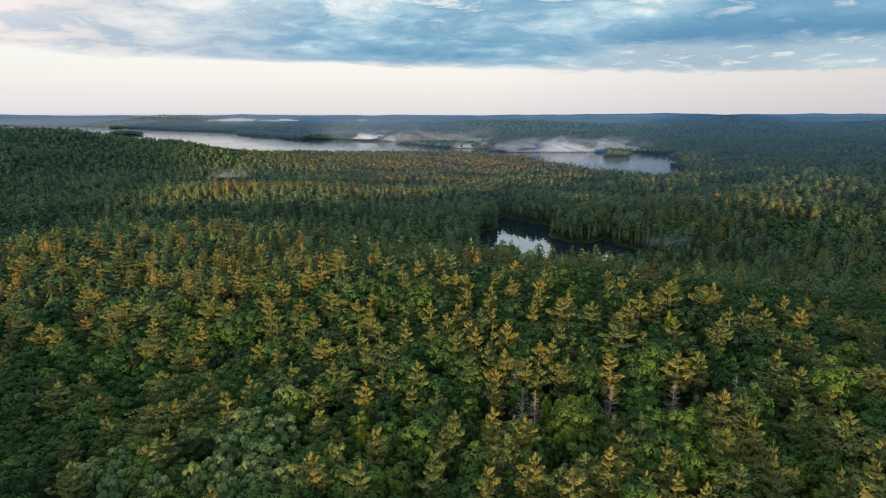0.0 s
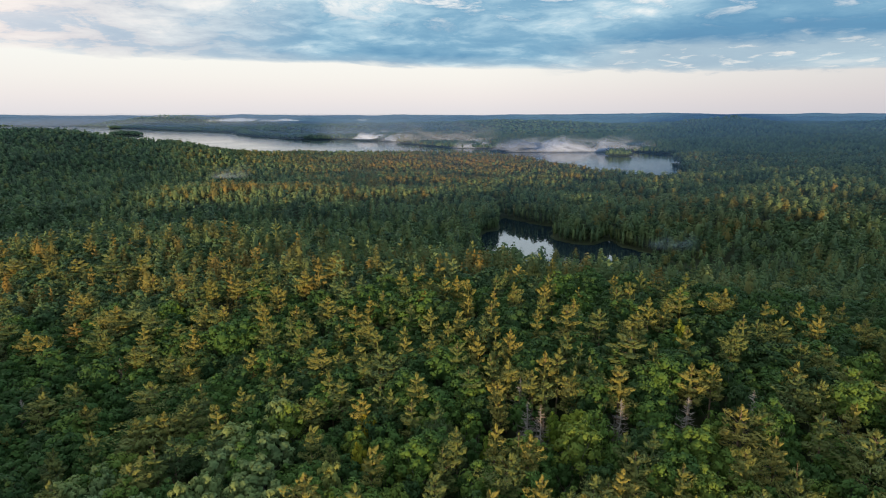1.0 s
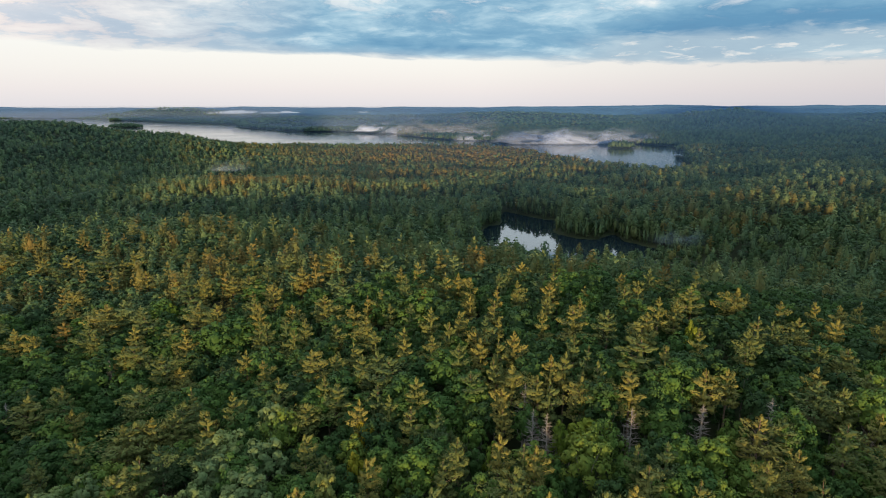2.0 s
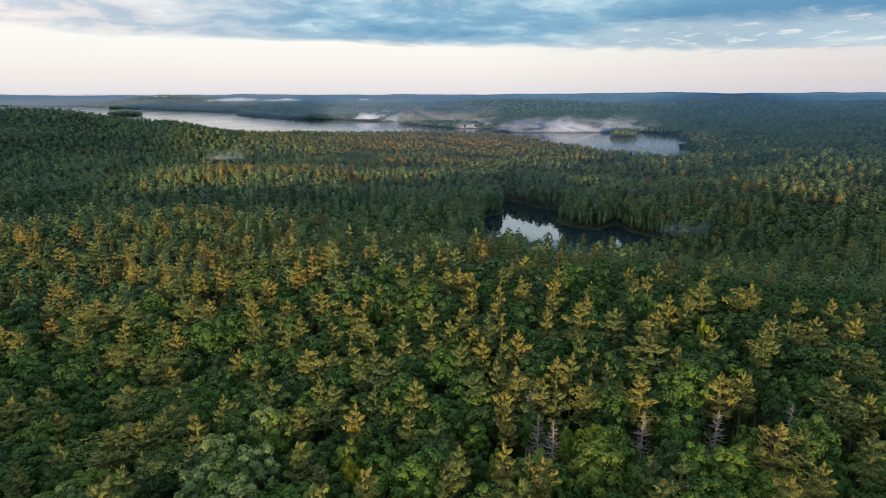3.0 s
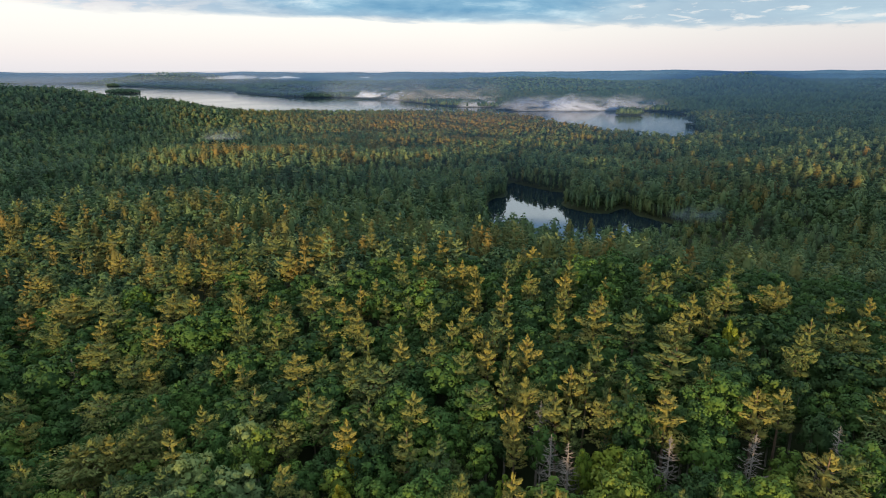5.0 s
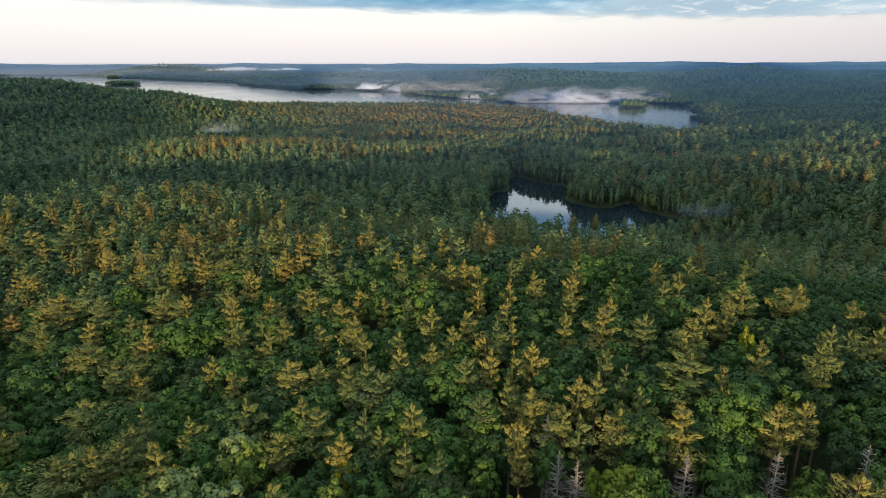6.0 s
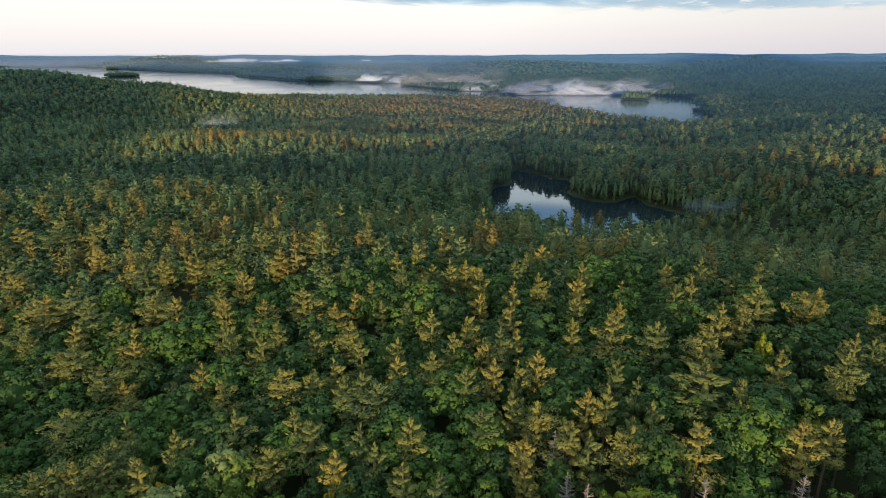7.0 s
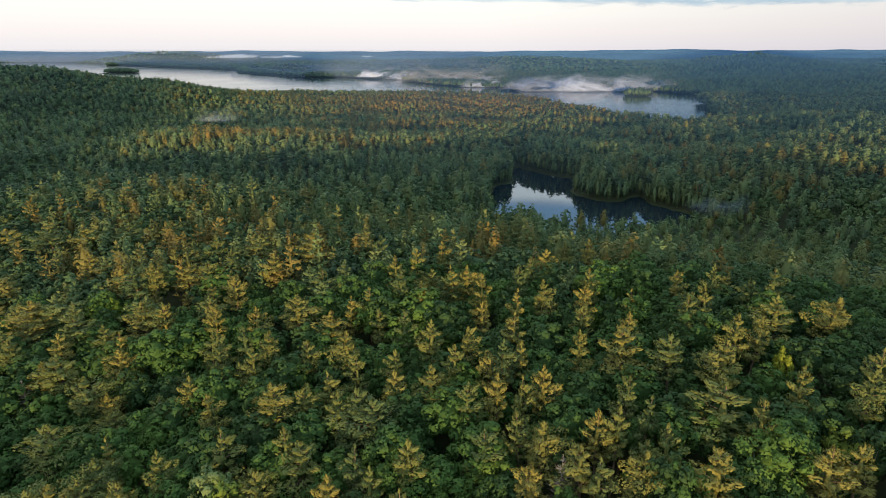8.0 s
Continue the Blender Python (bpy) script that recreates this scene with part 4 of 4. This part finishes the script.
def build_islands():
    """Low mounds in the lake, wooded down to the water."""
    for ix, iy, a, b in ISLANDS:
        U, V = np.meshgrid(np.linspace(0, 6.2832, 33), np.linspace(0, 1, 6))
        rim = 1 + 0.12 * np.sin(3 * U + ix) + 0.07 * np.sin(7 * U + iy)
        P = np.stack([ix + a * V * rim * np.cos(U), iy + b * V * rim * np.sin(U), LAKE_Z - 0.5 + 4.0 * (1 - V ** 2)], -1)
        tagged(new("island", mesh_of("island", P.reshape(-1, 3), grid_faces(33, 6), forest_floor, smooth=True)), "low wooded island in the lake", "island", kind="structure")
        g = np.stack(np.meshgrid(np.arange(-a, a, 6.5), np.arange(-b, b, 6.5)), -1).reshape(-1, 2)
        g = g + rng.uniform(-2.5, 2.5, g.shape)
        q = np.hypot(g[:, 0] / a, g[:, 1] / b)
        g, q = g[q < 1], q[q < 1]
        # island needles are tinted dark, shade put into their colour
        stand("island_trees", [knob(rng, 17.0, 5.4, 0.0, p, 26, 1.5, 0.9) for p in (0.2, 0.4, 0.55)], g + (ix, iy), np.clip(rng.normal(17, 2.5, len(g)) - 6 * q ** 3, 5, 24), 17.0,
              np.clip(rng.normal(0.06, 0.05, len(g)), 0, 1), pine_far, "conifers covering a small island, toned dark to imitate shade", "trees")


build_islands()

# ---------------------------------------------------------------- mist


def vapour(name, colour, strength, grain, through_light=0.5, even=0.0, crisp=0.38):
    """Thin mist: mostly clear, scattering a little of the light that falls on it."""
    m, t, out = material(name)
    a = node(t, "ShaderNodeAttribute", attribute_name="tint").outputs["Fac"]
    geo = t.nodes.new("ShaderNodeNewGeometry")
    lie = node(t, "ShaderNodeMapping")
    lie.inputs["Scale"].default_value = (0.55, 1.0, 1.8)
    lie.inputs["Rotation"].default_value = (0.0, 0.6, 0.0)
    t.links.new(geo.outputs["Position"], lie.inputs["Vector"])
    f = noise_tex(t, lie.outputs[0], grain, 6, 0.55, 0.8)
    f = ramp(t, f, [(crisp, even), (0.62, 1.0)])
    dense = math_node(t, "MULTIPLY", math_node(t, "MULTIPLY", a, f), strength, clamp=True)
    d = node(t, "ShaderNodeBsdfDiffuse", Color=(*colour, 1))
    tr = node(t, "ShaderNodeBsdfTranslucent", Color=(*colour, 1))
    both = node(t, "ShaderNodeMixShader")
    both.inputs[0].default_value = through_light
    t.links.new(d.outputs[0], both.inputs[1])
    t.links.new(tr.outputs[0], both.inputs[2])
    clear = t.nodes.new("ShaderNodeBsdfTransparent")
    mix = t.nodes.new("ShaderNodeMixShader")
    t.links.new(dense, mix.inputs[0])
    t.links.new(clear.outputs[0], mix.inputs[1])
    t.links.new(both.outputs[0], mix.inputs[2])
    t.links.new(mix.outputs[0], out.inputs[0])
    return m


mist_thick = vapour("mist_thick", (0.56, 0.66, 0.88), 0.95, 0.026, crisp=0.41)
mist_thin = vapour("mist_thin", (0.50, 0.52, 0.58), 0.5, 0.03)
mist_small = vapour("mist_small", (0.36, 0.45, 0.56), 0.16, 0.10)
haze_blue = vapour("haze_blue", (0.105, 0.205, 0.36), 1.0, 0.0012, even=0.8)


def mist_bank(x, y, z, wide, high, mat, label, layers=5, deep=40.0, seed=1, slant=0.0):
    """A drifting bank: curved veils one behind another, thinning out to every side."""
    r = np.random.default_rng(seed)
    nu, nv = 25, 11
    U, V = np.meshgrid(np.linspace(0, 1, nu), np.linspace(0, 1, nv))
    vs, fs, ts = [], [], []
    for k in range(layers):
        w, h = wide * r.uniform(0.55, 1.0), high * r.uniform(0.6, 1.0)
        ox = r.uniform(-0.5, 0.5) * (wide - w)
        crest = 0.74 + 0.26 * np.sin(U * r.uniform(6, 14) + r.uniform(0, 6))
        X = x + ox + (U - 0.5) * w + slant * V * h
        Y = y + (k - layers / 2) * deep / layers + np.sin(U * 9 + k) * deep * 0.08 + V * deep * 0.1
        Z = z + V * h * crest
        edge = np.sin(np.pi * U) ** 0.8 * np.clip(V * 5, 0, 1) * np.clip((1 - V) * 1.6, 0, 1)
        fs.append(grid_faces(nu, nv) + len(vs) * nu * nv)
        vs.append(np.stack([X, Y, Z], -1).reshape(-1, 3))
        ts.append(edge.ravel())
    me = mesh_of("mist_bank", np.concatenate(vs), np.concatenate(fs), mat, np.concatenate(ts), smooth=True)
    tagged(new("mist_bank", me), label, "mist", "morning mist", "stuff")


mist_bank(318, 1580, LAKE_Z, 470, 50, mist_thick, "bank of white morning mist drifting along the lake shore", 7, 60, 1, 1.1)
mist_bank(215, 1640, LAKE_Z, 190, 40, mist_thick, "white mist over the lake shore", 4, 35, 2, 1.0)
mist_bank(70, 1740, LAKE_Z, 110, 40, mist_thick, "small wisp of mist rising from the lake", 4, 30, 3, 1.0)
mist_bank(-180, 2150, LAKE_Z, 130, 40, mist_thick, "puff of mist over the far lake shore", 2, 40, 14, 0.9)
mist_bank(-268, 2190, LAKE_Z + 6, 120, 44, mist_thick, "column of mist rising from the far shore", 3, 50, 9, 0.9)
mist_bank(10, 1960, LAKE_Z, 420, 95, mist_thin, "thin glowing haze before the wooded hill", 2, 60, 6, 0.3)
mist_bank(-270, 775, 14, 60, 22, mist_small, "faint wisp of mist among the trees", 3, 25, 7, 0.4)
mist_bank(148, 398, 8, 46, 14, mist_small, "faint veil of mist over the trees by the pond", 3, 20, 8, 0.5)
mist_bank(452, 1180, 0, 70, 26, mist_small, "soft mist at the wooded cape", 3, 30, 9, 0.3)


mist_white = vapour("mist_white", (0.60, 0.71, 0.93), 2.2, 0.008)
for x, y, z, wide, high in ((-1390, 4370, 31, 620, 30), (-1150, 4390, 36, 300, 20), (-540, 4390, 38, 150, 18), (1650, 4150, 37, 240, 16), (2010, 4180, 38, 110, 12), (-2010, 4480, 60, 170, 18)):
    mist_bank(x, y, z, wide, high, mist_white, "white fog lying in a far valley", 1, 20, int(abs(x)), 0.0)


def haze_sheet(y0, y1, thick, reach):
    """Haze imitated by a tinted see-through sheet over the country, rising gently with the hills; it thickens with
    distance.
    """
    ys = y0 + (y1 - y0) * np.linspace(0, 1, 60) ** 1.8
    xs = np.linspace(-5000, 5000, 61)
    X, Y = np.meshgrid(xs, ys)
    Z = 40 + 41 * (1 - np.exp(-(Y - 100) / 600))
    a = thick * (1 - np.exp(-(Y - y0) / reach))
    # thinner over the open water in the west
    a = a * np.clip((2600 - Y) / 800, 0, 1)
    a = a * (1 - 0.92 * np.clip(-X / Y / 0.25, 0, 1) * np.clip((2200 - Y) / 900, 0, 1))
    me = mesh_of("haze", np.stack([X, Y, Z], -1).reshape(-1, 3), grid_faces(len(xs), len(ys)), haze_blue, a.ravel(), smooth=True)
    tagged(new("haze", me), "tinted sheet imitating blue haze over the wooded hills", "haze", "far haze", "stuff")


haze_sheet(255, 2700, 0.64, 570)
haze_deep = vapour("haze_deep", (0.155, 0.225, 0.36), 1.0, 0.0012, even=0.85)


def haze_curtain(line, high, thick, ease=3, air=haze_blue, top=9):
    """Blue air imitated by an upright tinted veil in front of a far shore or between one line of hills and the next."""
    p = np.array(line, float)
    k = np.linspace(0, len(p) - 1, 49)
    px, py = np.interp(k, np.arange(len(p)), p[:, 0]), np.interp(k, np.arange(len(p)), p[:, 1])
    u, v = np.linspace(0, 1, 49)[None, :], np.linspace(0, 1, 9)[:, None]
    a = thick * np.clip(u * ease, 0, 1) * np.clip((1 - u) * 4, 0, 1) * np.clip(v * 30, 0, 1) * np.clip((1 - v) * top, 0, 1)
    P = np.stack([px + 0 * v, py + 10 * np.sin(u * 30) + 0 * v, -5 + high * v + 0 * u], -1)
    me = mesh_of("haze", P.reshape(-1, 3), grid_faces(49, 9), air, a.ravel(), smooth=True)
    tagged(new("haze", me), "tinted veil imitating hazy air before the far wooded hills", "haze", "far haze", "stuff")


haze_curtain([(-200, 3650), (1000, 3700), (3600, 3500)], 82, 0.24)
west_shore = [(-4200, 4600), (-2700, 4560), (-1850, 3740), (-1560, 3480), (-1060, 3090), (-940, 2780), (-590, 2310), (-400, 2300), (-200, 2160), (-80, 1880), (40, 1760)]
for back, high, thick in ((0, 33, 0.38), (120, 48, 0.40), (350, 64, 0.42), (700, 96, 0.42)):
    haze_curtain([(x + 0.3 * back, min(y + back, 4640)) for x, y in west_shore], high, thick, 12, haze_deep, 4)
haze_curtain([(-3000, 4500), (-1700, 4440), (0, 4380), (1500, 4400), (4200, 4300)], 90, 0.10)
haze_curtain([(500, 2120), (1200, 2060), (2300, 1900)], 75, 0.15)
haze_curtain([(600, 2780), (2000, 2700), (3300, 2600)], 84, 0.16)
